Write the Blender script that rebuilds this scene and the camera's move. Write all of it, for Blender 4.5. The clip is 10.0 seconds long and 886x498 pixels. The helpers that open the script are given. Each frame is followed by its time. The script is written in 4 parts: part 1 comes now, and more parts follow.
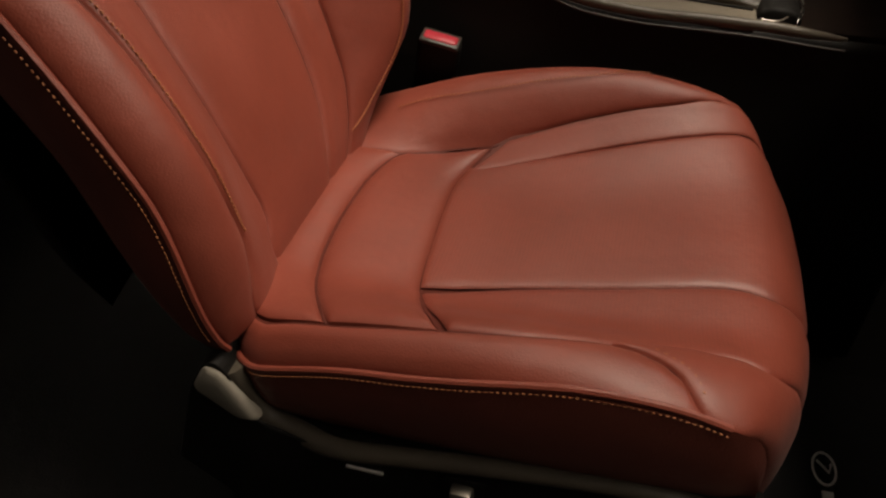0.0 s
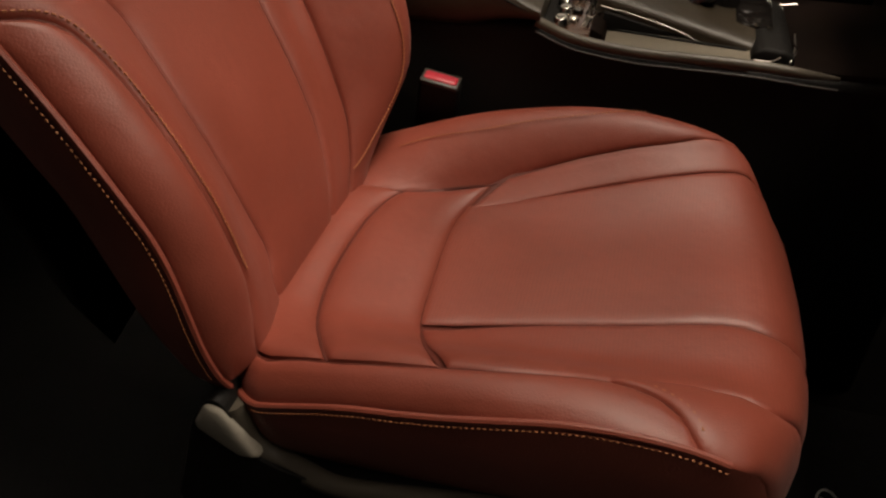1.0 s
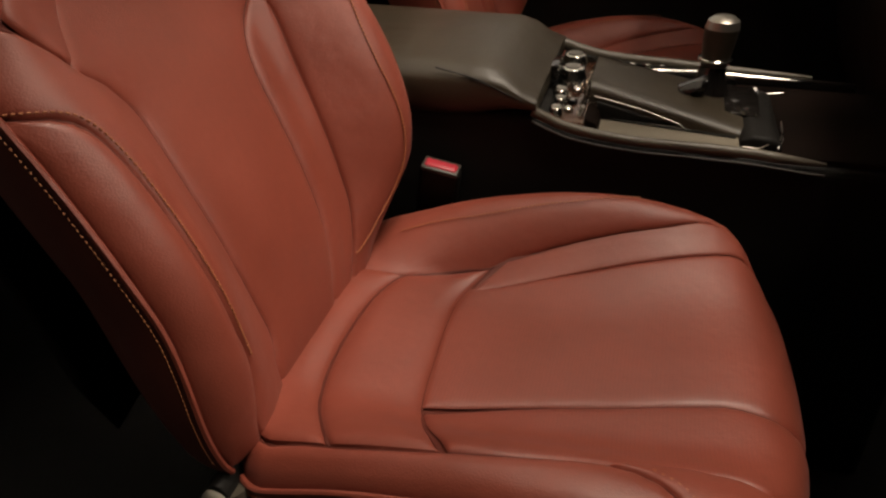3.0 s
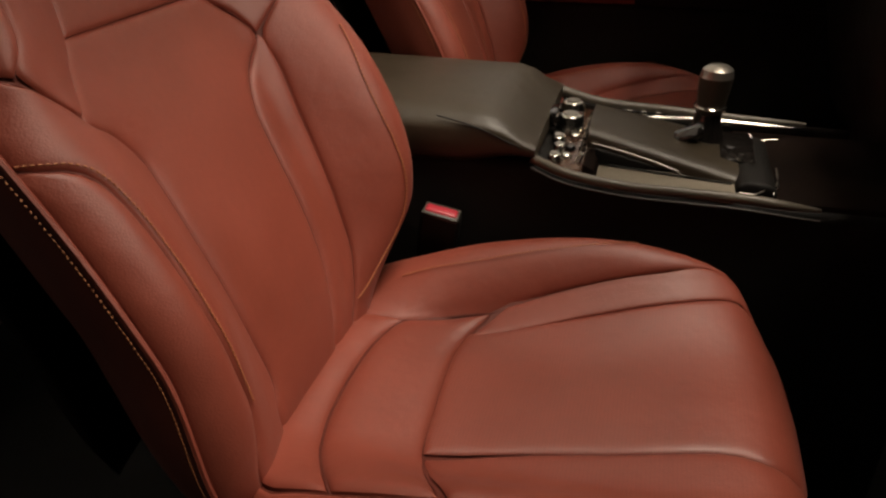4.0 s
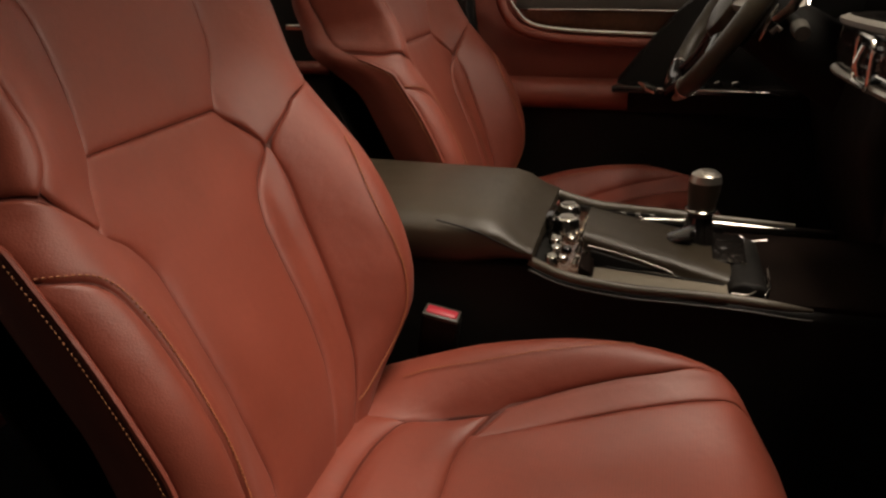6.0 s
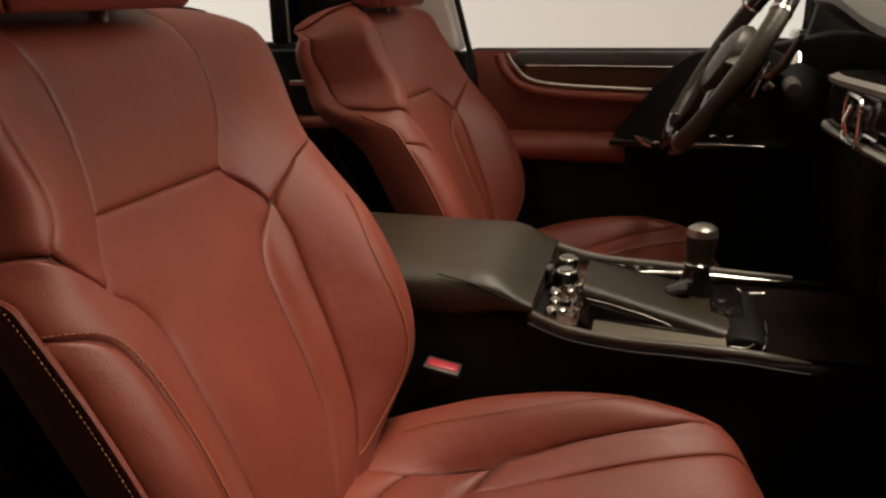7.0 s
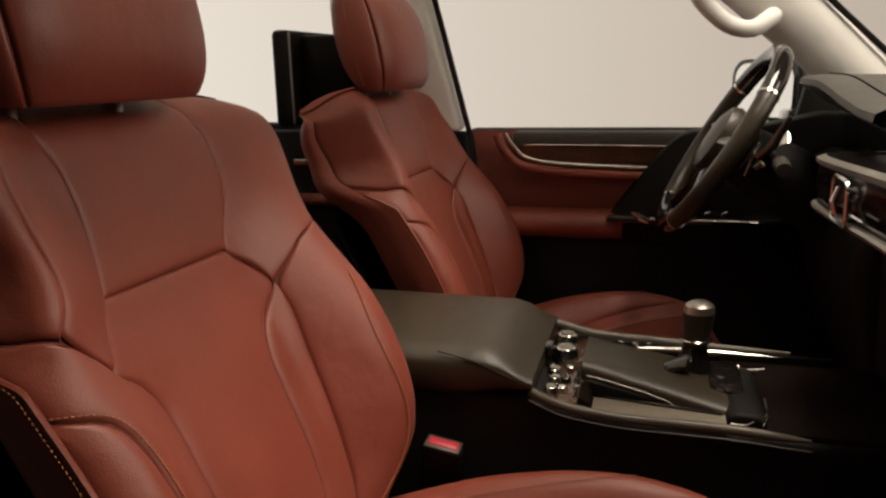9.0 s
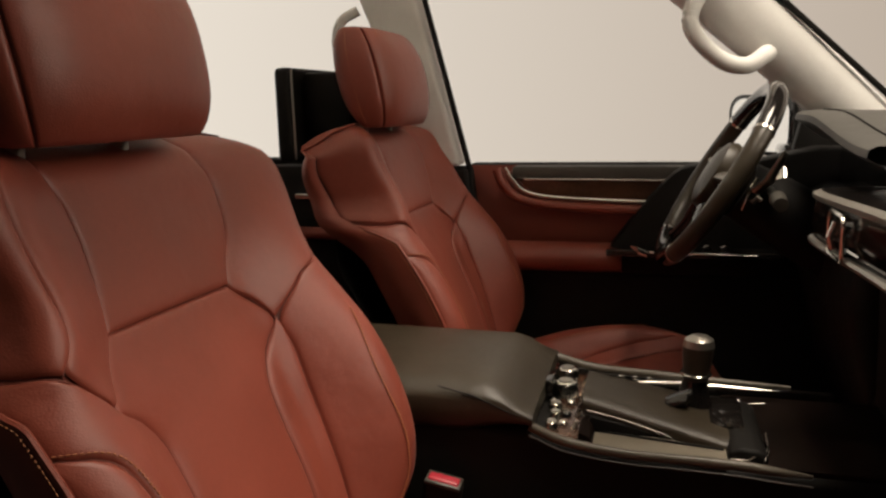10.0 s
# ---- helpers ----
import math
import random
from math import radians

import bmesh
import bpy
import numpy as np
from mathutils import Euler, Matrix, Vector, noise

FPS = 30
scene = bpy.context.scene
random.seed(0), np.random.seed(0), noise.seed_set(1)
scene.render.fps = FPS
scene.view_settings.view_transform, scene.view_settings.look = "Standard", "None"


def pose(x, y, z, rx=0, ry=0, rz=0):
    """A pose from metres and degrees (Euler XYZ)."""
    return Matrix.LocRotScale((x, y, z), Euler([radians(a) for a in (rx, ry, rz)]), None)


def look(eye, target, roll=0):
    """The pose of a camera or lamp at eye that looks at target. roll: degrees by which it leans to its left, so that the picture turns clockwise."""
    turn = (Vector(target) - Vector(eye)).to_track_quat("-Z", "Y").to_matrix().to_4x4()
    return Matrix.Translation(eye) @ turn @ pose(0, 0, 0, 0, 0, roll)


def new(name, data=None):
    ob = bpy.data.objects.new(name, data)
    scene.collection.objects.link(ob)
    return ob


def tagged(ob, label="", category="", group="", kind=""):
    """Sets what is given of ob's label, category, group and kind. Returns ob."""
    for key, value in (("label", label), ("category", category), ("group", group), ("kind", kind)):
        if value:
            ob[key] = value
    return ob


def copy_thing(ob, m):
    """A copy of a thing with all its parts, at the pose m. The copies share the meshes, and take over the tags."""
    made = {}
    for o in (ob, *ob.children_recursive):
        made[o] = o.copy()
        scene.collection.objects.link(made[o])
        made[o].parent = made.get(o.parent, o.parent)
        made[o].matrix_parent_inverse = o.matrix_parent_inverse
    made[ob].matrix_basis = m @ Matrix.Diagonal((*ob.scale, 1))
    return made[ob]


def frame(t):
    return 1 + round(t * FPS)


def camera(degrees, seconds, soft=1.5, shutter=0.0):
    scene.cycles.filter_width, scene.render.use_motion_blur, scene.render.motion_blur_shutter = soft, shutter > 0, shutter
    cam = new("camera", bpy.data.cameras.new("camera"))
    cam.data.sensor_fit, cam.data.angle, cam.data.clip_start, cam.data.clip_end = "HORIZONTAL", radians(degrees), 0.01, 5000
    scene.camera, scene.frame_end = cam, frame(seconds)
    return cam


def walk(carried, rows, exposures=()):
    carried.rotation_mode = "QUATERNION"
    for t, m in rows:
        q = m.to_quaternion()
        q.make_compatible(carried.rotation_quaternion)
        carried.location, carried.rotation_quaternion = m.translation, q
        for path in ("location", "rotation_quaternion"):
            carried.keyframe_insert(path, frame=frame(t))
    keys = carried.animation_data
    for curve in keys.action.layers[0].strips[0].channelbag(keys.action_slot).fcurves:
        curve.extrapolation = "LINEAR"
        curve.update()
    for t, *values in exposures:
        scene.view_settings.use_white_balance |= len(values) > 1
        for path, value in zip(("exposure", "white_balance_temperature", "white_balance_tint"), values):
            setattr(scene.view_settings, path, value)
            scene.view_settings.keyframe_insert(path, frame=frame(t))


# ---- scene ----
cam = camera(59.4, 10.0, soft=2.5)
METRES, EYE, TILT, LEAN, TURN = 0.113, 0.95, -40.0, 0.0, 15.0
ROWS = [
    (0.0, 0.0, 0.0, 0.0, -0.0, 0.0, 0.0),
    (0.5, 0.0138, -0.0361, 0.0054, 0.11, 1.28, 0.04),
    (1.0, 0.0177, -0.0711, 0.0139, 0.16, 2.61, 0.12),
    (1.5, 0.0242, -0.1084, 0.0214, 0.22, 3.96, 0.19),
    (2.0, 0.037, -0.1523, 0.0275, 0.33, 5.46, 0.26),
    (2.5, 0.0416, -0.1936, 0.0362, 0.39, 6.91, 0.36),
    (4.0, 0.0288, -0.3256, 0.0981, 0.35, 11.27, 0.42),
    (4.5, 0.0381, -0.3757, 0.1022, 0.43, 12.9, 0.47),
    (5.0, 0.049, -0.446, 0.112, 0.53, 14.8, 0.56),
    (5.5, 0.0571, -0.4984, 0.1178, 0.59, 16.44, 0.61),
    (7.0, 0.0745, -0.7004, 0.1556, 0.76, 21.69, 0.69),
    (7.5, 0.0777, -0.7536, 0.1573, 0.81, 23.19, 0.74),
    (8.0, 0.084, -0.8057, 0.1575, 0.86, 24.62, 0.78),
    (8.5, 0.0886, -0.8385, 0.1553, 0.9, 25.68, 0.81),
    (9.0, 0.0873, -0.8832, 0.1562, 0.91, 26.99, 0.82),
    (9.5, 0.0911, -0.9225, 0.1552, 0.95, 28.07, 0.85),
    (10.0, 0.0888, -0.9642, 0.1538, 0.97, 29.35, 0.89),
]
walk(cam, [(t, pose(0, 0, EYE, TILT, LEAN, TURN) @ pose(METRES * x, METRES * y, METRES * z, 90 + pitch, roll, yaw)) for t, x, y, z, yaw, pitch, roll in ROWS])

# ---- light: a dark studio, a pale backdrop, and unseen overhead and front lamps added ----
world = bpy.data.worlds.new("studio")
world.use_nodes = True
scene.world = world
world.node_tree.nodes["Background"].inputs[0].default_value = (0.9, 0.75, 0.6, 1)
world.node_tree.nodes["Background"].inputs[1].default_value = 0.02


def area_lamp(name, eye, target, w, h, watts, colour):
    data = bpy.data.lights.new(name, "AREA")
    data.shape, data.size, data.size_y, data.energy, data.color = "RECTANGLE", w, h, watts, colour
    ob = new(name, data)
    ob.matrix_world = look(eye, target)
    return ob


# assumed lamps, added out of view to light the cabin
area_lamp("added_overhead_lamp", (0.60, 0.94, 4.0), (0.25, 0.86, 0.5), 1.9, 1.1, 141, (1.0, 0.86, 0.70))
area_lamp("added_front_lamp", (2.35, 0.40, 2.3), (-0.2, 0.9, 0.7), 1.8, 1.4, 36, (1.0, 0.86, 0.70))


# ---- materials ----
def material(name, colour, rough=0.5, metal=0.0, grain=0.0, grain_size=400.0, vary=0.12, coat=0.0, spec=0.5, rough_vary=0.12):
    """A surface with slow stains, fine grain relief and uneven gloss, in object space."""
    m = bpy.data.materials.new(name)
    m.use_nodes = True
    nt, bsdf = m.node_tree, m.node_tree.nodes["Principled BSDF"]
    n, l = nt.nodes, nt.links
    co = n.new("ShaderNodeTexCoord")
    slow = n.new("ShaderNodeTexNoise")
    slow.inputs["Scale"].default_value, slow.inputs["Detail"].default_value = 9.0, 5.0
    fine = n.new("ShaderNodeTexNoise")
    fine.inputs["Scale"].default_value, fine.inputs["Detail"].default_value = 160.0, 3.0
    for tex in (slow, fine):
        l.new(co.outputs["Object"], tex.inputs["Vector"])
    mix = n.new("ShaderNodeMath")
    mix.operation = "MULTIPLY_ADD"
    mix.inputs[1].default_value = 0.35
    l.new(fine.outputs["Fac"], mix.inputs[0])
    l.new(slow.outputs["Fac"], mix.inputs[2])
    ramp = n.new("ShaderNodeValToRGB")
    ramp.color_ramp.elements[0].position, ramp.color_ramp.elements[1].position = 0.45, 0.9
    ramp.color_ramp.elements[0].color = (*[c * (1 - vary) for c in colour], 1)
    ramp.color_ramp.elements[1].color = (*[min(1, c * (1 + vary)) for c in colour], 1)
    l.new(mix.outputs[0], ramp.inputs["Fac"])
    l.new(ramp.outputs["Color"], bsdf.inputs["Base Color"])
    rr = n.new("ShaderNodeMapRange")
    rr.inputs["To Min"].default_value = max(0.02, rough - rough_vary)
    rr.inputs["To Max"].default_value = min(1.0, rough + rough_vary)
    l.new(slow.outputs["Fac"], rr.inputs["Value"])
    l.new(rr.outputs["Result"], bsdf.inputs["Roughness"])
    bsdf.inputs["Metallic"].default_value = metal
    bsdf.inputs["Specular IOR Level"].default_value = spec
    bsdf.inputs["Coat Weight"].default_value = coat
    if grain:
        vor = n.new("ShaderNodeTexVoronoi")
        vor.inputs["Scale"].default_value = grain_size
        l.new(co.outputs["Object"], vor.inputs["Vector"])
        bump = n.new("ShaderNodeBump")
        bump.inputs["Strength"].default_value, bump.inputs["Distance"].default_value = grain, 0.0006
        l.new(vor.outputs["Distance"], bump.inputs["Height"])
        soft = n.new("ShaderNodeBump")
        soft.inputs["Strength"].default_value, soft.inputs["Distance"].default_value = 0.25, 0.006
        wave = n.new("ShaderNodeTexNoise")
        wave.inputs["Scale"].default_value, wave.inputs["Detail"].default_value = 26.0, 2.0
        l.new(co.outputs["Object"], wave.inputs["Vector"])
        l.new(wave.outputs["Fac"], soft.inputs["Height"])
        l.new(bump.outputs["Normal"], soft.inputs["Normal"])
        l.new(soft.outputs["Normal"], bsdf.inputs["Normal"])
    return m


def perforate(m, size=260.0):
    """Rows of small punched holes in the leather."""
    nt = m.node_tree
    n, l = nt.nodes, nt.links
    bsdf = n["Principled BSDF"]
    vor = n.new("ShaderNodeTexVoronoi")
    vor.inputs["Scale"].default_value, vor.inputs["Randomness"].default_value = size, 0.0
    co = next(x for x in n if x.type == "TEX_COORD")
    flat = n.new("ShaderNodeVectorMath")
    flat.operation = "MULTIPLY"
    flat.inputs[1].default_value = (1, 1, 0)
    l.new(co.outputs["Object"], flat.inputs[0])
    l.new(flat.outputs[0], vor.inputs["Vector"])
    hole = n.new("ShaderNodeMapRange")
    hole.inputs["From Min"].default_value, hole.inputs["From Max"].default_value = 0.14, 0.24
    l.new(vor.outputs["Distance"], hole.inputs["Value"])
    old = bsdf.inputs["Base Color"].links[0].from_socket
    mix = n.new("ShaderNodeMix")
    mix.data_type = "RGBA"
    l.new(hole.outputs["Result"], mix.inputs[0])
    mix.inputs[6].default_value = (0.17, 0.033, 0.019, 1)
    l.new(old, mix.inputs[7])
    l.new(mix.outputs[2], bsdf.inputs["Base Color"])
    return m


RED = (0.250, 0.051, 0.029)
leather = material("red_leather", RED, 0.49, grain=0.26, grain_size=560, vary=0.12, spec=0.68)
leather_holes = perforate(material("perforated_red_leather", RED, 0.48, grain=0.24, grain_size=560, vary=0.12, spec=0.68))
for hide in (leather, leather_holes):
    hide.node_tree.nodes["Principled BSDF"].inputs["Sheen Weight"].default_value = 0.03
    hide.node_tree.nodes["Principled BSDF"].inputs["Sheen Roughness"].default_value = 0.45
thread = material("tan_thread", (0.42, 0.15, 0.06), 0.6)
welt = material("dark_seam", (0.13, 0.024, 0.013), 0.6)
black_leather = material("black_leather", (0.036, 0.027, 0.016), 0.40, grain=0.25, grain_size=700)
black_plastic = material("black_plastic", (0.008, 0.007, 0.006), 0.6, grain=0.2, grain_size=900, spec=0.2)
grey_plastic = material("dark_grey_plastic", (0.055, 0.05, 0.04), 0.5, grain=0.2, grain_size=900)
dash_soft = material("soft_grey_dash", (0.085, 0.081, 0.072), 0.55, grain=0.25, grain_size=800)
gloss_black = material("gloss_black", (0.012, 0.010, 0.009), 0.12, coat=0.5, rough_vary=0.04)
wood = material("dark_glossy_wood", (0.075, 0.032, 0.017), 0.2, coat=0.6, rough_vary=0.05, vary=0.35)
chrome = material("satin_chrome", (0.72, 0.69, 0.64), 0.18, metal=1.0, rough_vary=0.06)
mirror_silver = material("mirror_silver", (0.93, 0.93, 0.92), 0.03, metal=1.0, vary=0.01, rough_vary=0.01)
silver = material("silver_trim", (0.42, 0.39, 0.34), 0.34, metal=0.9)
carpet = material("black_carpet", (0.006, 0.005, 0.005), 0.95, grain=0.6, grain_size=500)
headliner = material("pale_headliner", (0.80, 0.79, 0.76), 0.85, grain=0.25, grain_size=900, vary=0.05)
red_plastic = material("red_button_plastic", (0.50, 0.03, 0.05), 0.4)
tray_grey = material("tray_grey_lining", (0.20, 0.172, 0.13), 0.45, grain=0.2, grain_size=900)
dark_wood = material("dark_wood_veneer", (0.009, 0.005, 0.0035), 0.7, vary=0.4, spec=0.06)
seam_dark = material("painted_seam_shade", (0.12, 0.021, 0.011), 0.7)
lit_lip_grey = material("lit_edge_plastic", (0.085, 0.07, 0.052), 0.5, grain=0.2, grain_size=900)
hinge_lit_grey = material("lit_hinge_plastic", (0.42, 0.38, 0.31), 0.45, grain=0.15, grain_size=900)
satin_rail = material("satin_rail", (0.085, 0.071, 0.052), 0.38, grain=0.15, grain_size=900)
white_mark = material("pale_mark", (0.82, 0.80, 0.76), 0.45)
body_paint = material("black_car_paint", (0.01, 0.01, 0.01), 0.15, coat=0.8, rough_vary=0.03)
concrete = material("studio_floor", (0.012, 0.010, 0.009), 0.6)
studio_wall = material("studio_dark_wall", (0.05, 0.045, 0.04), 0.9)


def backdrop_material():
    m = bpy.data.materials.new("glowing_backdrop")
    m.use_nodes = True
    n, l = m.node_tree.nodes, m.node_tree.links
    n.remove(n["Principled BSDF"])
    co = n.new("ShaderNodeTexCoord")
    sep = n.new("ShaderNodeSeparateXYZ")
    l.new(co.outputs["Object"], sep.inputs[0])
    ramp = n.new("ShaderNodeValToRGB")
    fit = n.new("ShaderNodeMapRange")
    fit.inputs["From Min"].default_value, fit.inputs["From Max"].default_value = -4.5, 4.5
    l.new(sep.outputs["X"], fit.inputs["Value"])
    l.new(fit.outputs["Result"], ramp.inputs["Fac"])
    # the dimming towards +X is painted into the glow
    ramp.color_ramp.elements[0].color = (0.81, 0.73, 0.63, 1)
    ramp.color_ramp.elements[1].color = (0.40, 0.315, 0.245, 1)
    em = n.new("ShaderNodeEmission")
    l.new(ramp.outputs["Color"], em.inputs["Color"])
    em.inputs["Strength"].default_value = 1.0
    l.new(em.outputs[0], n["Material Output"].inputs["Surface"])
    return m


backdrop_glow = backdrop_material()


# ---- seat surfaces (metres, x forward, y across, z up) ----
def spline(keys, v):
    """A smooth curve through keys (parameter, a, b, ...); returns the tuple (a, b, ...) at v."""
    n = len(keys)
    v = min(max(v, keys[0][0]), keys[-1][0])
    i = 0
    while i < n - 2 and v > keys[i + 1][0]:
        i += 1
    k0, k1 = keys[i], keys[i + 1]
    h = k1[0] - k0[0]
    u = (v - k0[0]) / h
    out = []
    for j in range(1, len(k0)):
        d = (k1[j] - k0[j]) / h
        m0 = (k1[j] - keys[i - 1][j]) / (k1[0] - keys[i - 1][0]) if i > 0 else d
        m1 = (keys[i + 2][j] - k0[j]) / (keys[i + 2][0] - k0[0]) if i < n - 2 else d
        out.append((2 * u**3 - 3 * u**2 + 1) * k0[j] + (u**3 - 2 * u**2 + u) * h * m0
                   + (3 * u**2 - 2 * u**3) * k1[j] + (u**3 - u**2) * h * m1)
    return tuple(out)


def smooth(a, b, x):
    u = min(max((x - a) / (b - a), 0.0), 1.0)
    return u * u * (3 - 2 * u)


# along the cushion: x, z of its middle line, half width, height of the bolsters
CUSHION = [(0.0, -0.335, 0.455, 0.215, 0.004), (0.1, -0.29, 0.463, 0.226, 0.014), (0.35, -0.15, 0.458, 0.238, 0.056),
           (0.6, 0.0, 0.468, 0.244, 0.062), (0.78, 0.12, 0.478, 0.238, 0.036), (0.88, 0.170, 0.468, 0.225, 0.016),
           (0.95, 0.196, 0.43, 0.212, 0.003), (1.0, 0.202, 0.36, 0.205, 0.0)]
# up the backrest: x, z of its middle line, half width, how far the wings stand forward
BACK = [(0.0, -0.292, 0.43, 0.205, 0.03), (0.12, -0.304, 0.50, 0.225, 0.045), (0.3, -0.335, 0.60, 0.252, 0.078),
        (0.5, -0.385, 0.715, 0.26, 0.08), (0.7, -0.44, 0.83, 0.262, 0.048), (0.85, -0.478, 0.925, 0.276, 0.02),
        (0.95, -0.50, 0.982, 0.276, 0.01), (1.0, -0.535, 1.008, 0.25, 0.0)]


# where the far bolster's crease runs along the cushion
FAR_CREASE = [(0.0, 0.55), (0.1, 0.54), (0.2, 0.51), (0.32, 0.565), (0.5, 0.64), (0.7, 0.75), (0.85, 0.84), (1.0, 0.88)]


def cushion_at(s, t):
    x, z, w, b = spline(CUSHION, t)
    a = abs(s)
    b *= 1.22 if s > 0 else 0.95
    if s > 0:
        crease = spline(FAR_CREASE, t)[0]
        share = 0.86 * smooth(0.46, 0.84, crease)
        top = max(0.84, crease + 0.4 * (1 - crease))
        if a < crease:
            lift = b * share * max(0.0, (a - 0.2) / (crease - 0.2)) ** 1.8
        else:
            lift = b * (share + (1 - share) * math.sin(math.pi / 2 * min(1.0, (a - crease) / (top - crease))))
    else:
        lift = smooth(0.42, 0.86, a) * b
    if a > 0.84:
        fall = 0.010 + 0.25 * b if s > 0 else (0.010 + 0.25 * b) * (1 - 0.75 * smooth(0.3, 0.7, t))
        lift -= ((a - 0.84) / 0.16) ** 2 * fall
    front = smooth(0.7, 1.0, t) * a ** 3 * 0.05
    if s < 0:
        lift -= 0.024 * (1 - smooth(0.05, 0.34, t)) * (max(a - 0.84, 0.0) / 0.16) ** 1.5
        w *= 0.80 + 0.20 * smooth(0.0, 0.15, t)
    return (x - front, s * w, z + lift)


def back_at(s, h):
    x, z, w, b = spline(BACK, h)
    a = abs(s)
    if s < 0:
        b, w = b * 0.58, w * 0.918
    else:
        b *= 0.15 + 0.85 * smooth(0.03, 0.22, h)
    fwd = smooth(0.40, 0.82, a) * b
    if a > 0.82:
        fwd -= ((a - 0.82) / 0.18) ** 2 * (0.018 + 0.15 * b)
    drop = smooth(0.85, 1.0, h) * a ** 4 * (0.018 if s > 0 else 0.010)
    if s < 0:
        drop += 0.022 * smooth(0.90, 1.0, h) * smooth(0.76, 1.0, a) ** 1.5
    y = s * w
    if s > 0:
        y *= (0.38 + 0.62 * smooth(-0.12, 0.24, h)) * (1 + 0.17 * smooth(0.70, 0.88, h))
    else:
        y *= 1 + 0.13 * (1 - smooth(0.08, 0.34, h))
    ridge = 0.70 + 0.15 * smooth(0.80, 0.66, h)
    if s < 0:
        # the outer shoulder stands a little forward to a rounded ridge and then turns straight back into the seat's side
        k = smooth(0.64, 0.76, h)
        fwd += k * 0.016 * smooth(0.35, ridge, a)
        if a > ridge:
            q = (a - ridge) / (1 - ridge)
            turn, run = math.pi / 2 * min(1.0, q / 0.35), max(0.0, (q - 0.35) / 0.65)
            fwd -= k * (0.022 * (1 - math.cos(turn)) + 0.085 * run * (1 - 0.35 * smooth(0.85, 1.0, h)))
            y = (1 - k) * y - k * (ridge * w + 0.022 * math.sin(turn) + 0.016 * run)
    return (x + 0.93 * fwd, y, z + 0.37 * fwd * (1 if fwd > 0 else 0.3) - drop)


# ---- building helpers ----
def part(name, bm, mat, parent=None, label="", flat=False):
    """Links a bmesh as one mesh object under parent."""
    me = bpy.data.meshes.new(name)
    bmesh.ops.recalc_face_normals(bm, faces=bm.faces)
    bm.to_mesh(me)
    bm.free()
    me.materials.append(mat)
    if not flat:
        me.shade_smooth()
        me.set_sharp_from_angle(angle=radians(38))
    ob = new(name, me)
    if parent is not None:
        ob.parent = parent
    return tagged(ob, label)


def thing(name, label, category, group="", kind="", at=(0, 0, 0)):
    ob = new(name)
    ob.location = at
    ob.empty_display_size = 0.05
    return tagged(ob, label, category, group, kind)


def box(x0, x1, y0, y1, z0, z1, bevel=0.004, seg=2):
    bm = bmesh.new()
    bmesh.ops.create_cube(bm, size=1)
    for v in bm.verts:
        v.co = Vector(((x0 + x1) / 2 + v.co.x * (x1 - x0), (y0 + y1) / 2 + v.co.y * (y1 - y0), (z0 + z1) / 2 + v.co.z * (z1 - z0)))
    if bevel:
        bmesh.ops.bevel(bm, geom=bm.edges[:], offset=bevel, segments=seg, affect="EDGES", profile=0.5)
    return bm


def prism(points, axis, a, b, bevel=0.004, seg=2):
    """A polygon of 2D points, drawn out from a to b along an axis; the points are the other two coordinates in order."""
    bm = bmesh.new()

    def place(p, v):
        return Vector((v, p[0], p[1])) if axis == "x" else Vector((p[0], v, p[1])) if axis == "y" else Vector((p[0], p[1], v))
    lo = [bm.verts.new(place(p, a)) for p in points]
    hi = [bm.verts.new(place(p, b)) for p in points]
    n = len(points)
    bm.faces.new(lo)
    bm.faces.new(hi[::-1])
    for i in range(n):
        bm.faces.new((lo[i], hi[i], hi[(i + 1) % n], lo[(i + 1) % n]))
    bmesh.ops.recalc_face_normals(bm, faces=bm.faces)
    if bevel:
        bmesh.ops.bevel(bm, geom=bm.edges[:], offset=bevel, segments=seg, affect="EDGES", profile=0.5, clamp_overlap=True)
    return bm


def tube(points, r, n=8, closed=False, flat=1.0, bm=None):
    """A round rod along points; r is a number or one for each point."""
    bm = bm or bmesh.new()
    pts = [Vector(p) for p in points]
    rs = r if isinstance(r, (list, tuple)) else [r] * len(pts)
    rings, up = [], Vector((0.13, 0.31, 0.94)).normalized()
    for i, p in enumerate(pts):
        q0 = pts[i - 1] if i or closed else p
        q1 = pts[(i + 1) % len(pts)] if i < len(pts) - 1 or closed else p
        d = (q1 - q0).normalized()
        u = d.cross(up)
        if u.length < 0.05:
            u = d.cross(Vector((1, 0, 0)))
        u.normalize()
        w = u.cross(d).normalized()
        rings.append([bm.verts.new(p + rs[i] * (math.cos(2 * math.pi * k / n) * u + flat * math.sin(2 * math.pi * k / n) * w)) for k in range(n)])
    m = len(rings)
    for i in range(m if closed else m - 1):
        a, b = rings[i], rings[(i + 1) % m]
        for k in range(n):
            bm.faces.new((a[k], a[(k + 1) % n], b[(k + 1) % n], b[k]))
    if not closed:
        bm.faces.new(rings[0][::-1])
        bm.faces.new(rings[-1])
    return bm


def curve(points, n=24):
    """n points of a smooth line through points."""
    keys = [(i, *p) for i, p in enumerate(points)]
    return [spline(keys, (len(points) - 1) * i / (n - 1)) for i in range(n)]


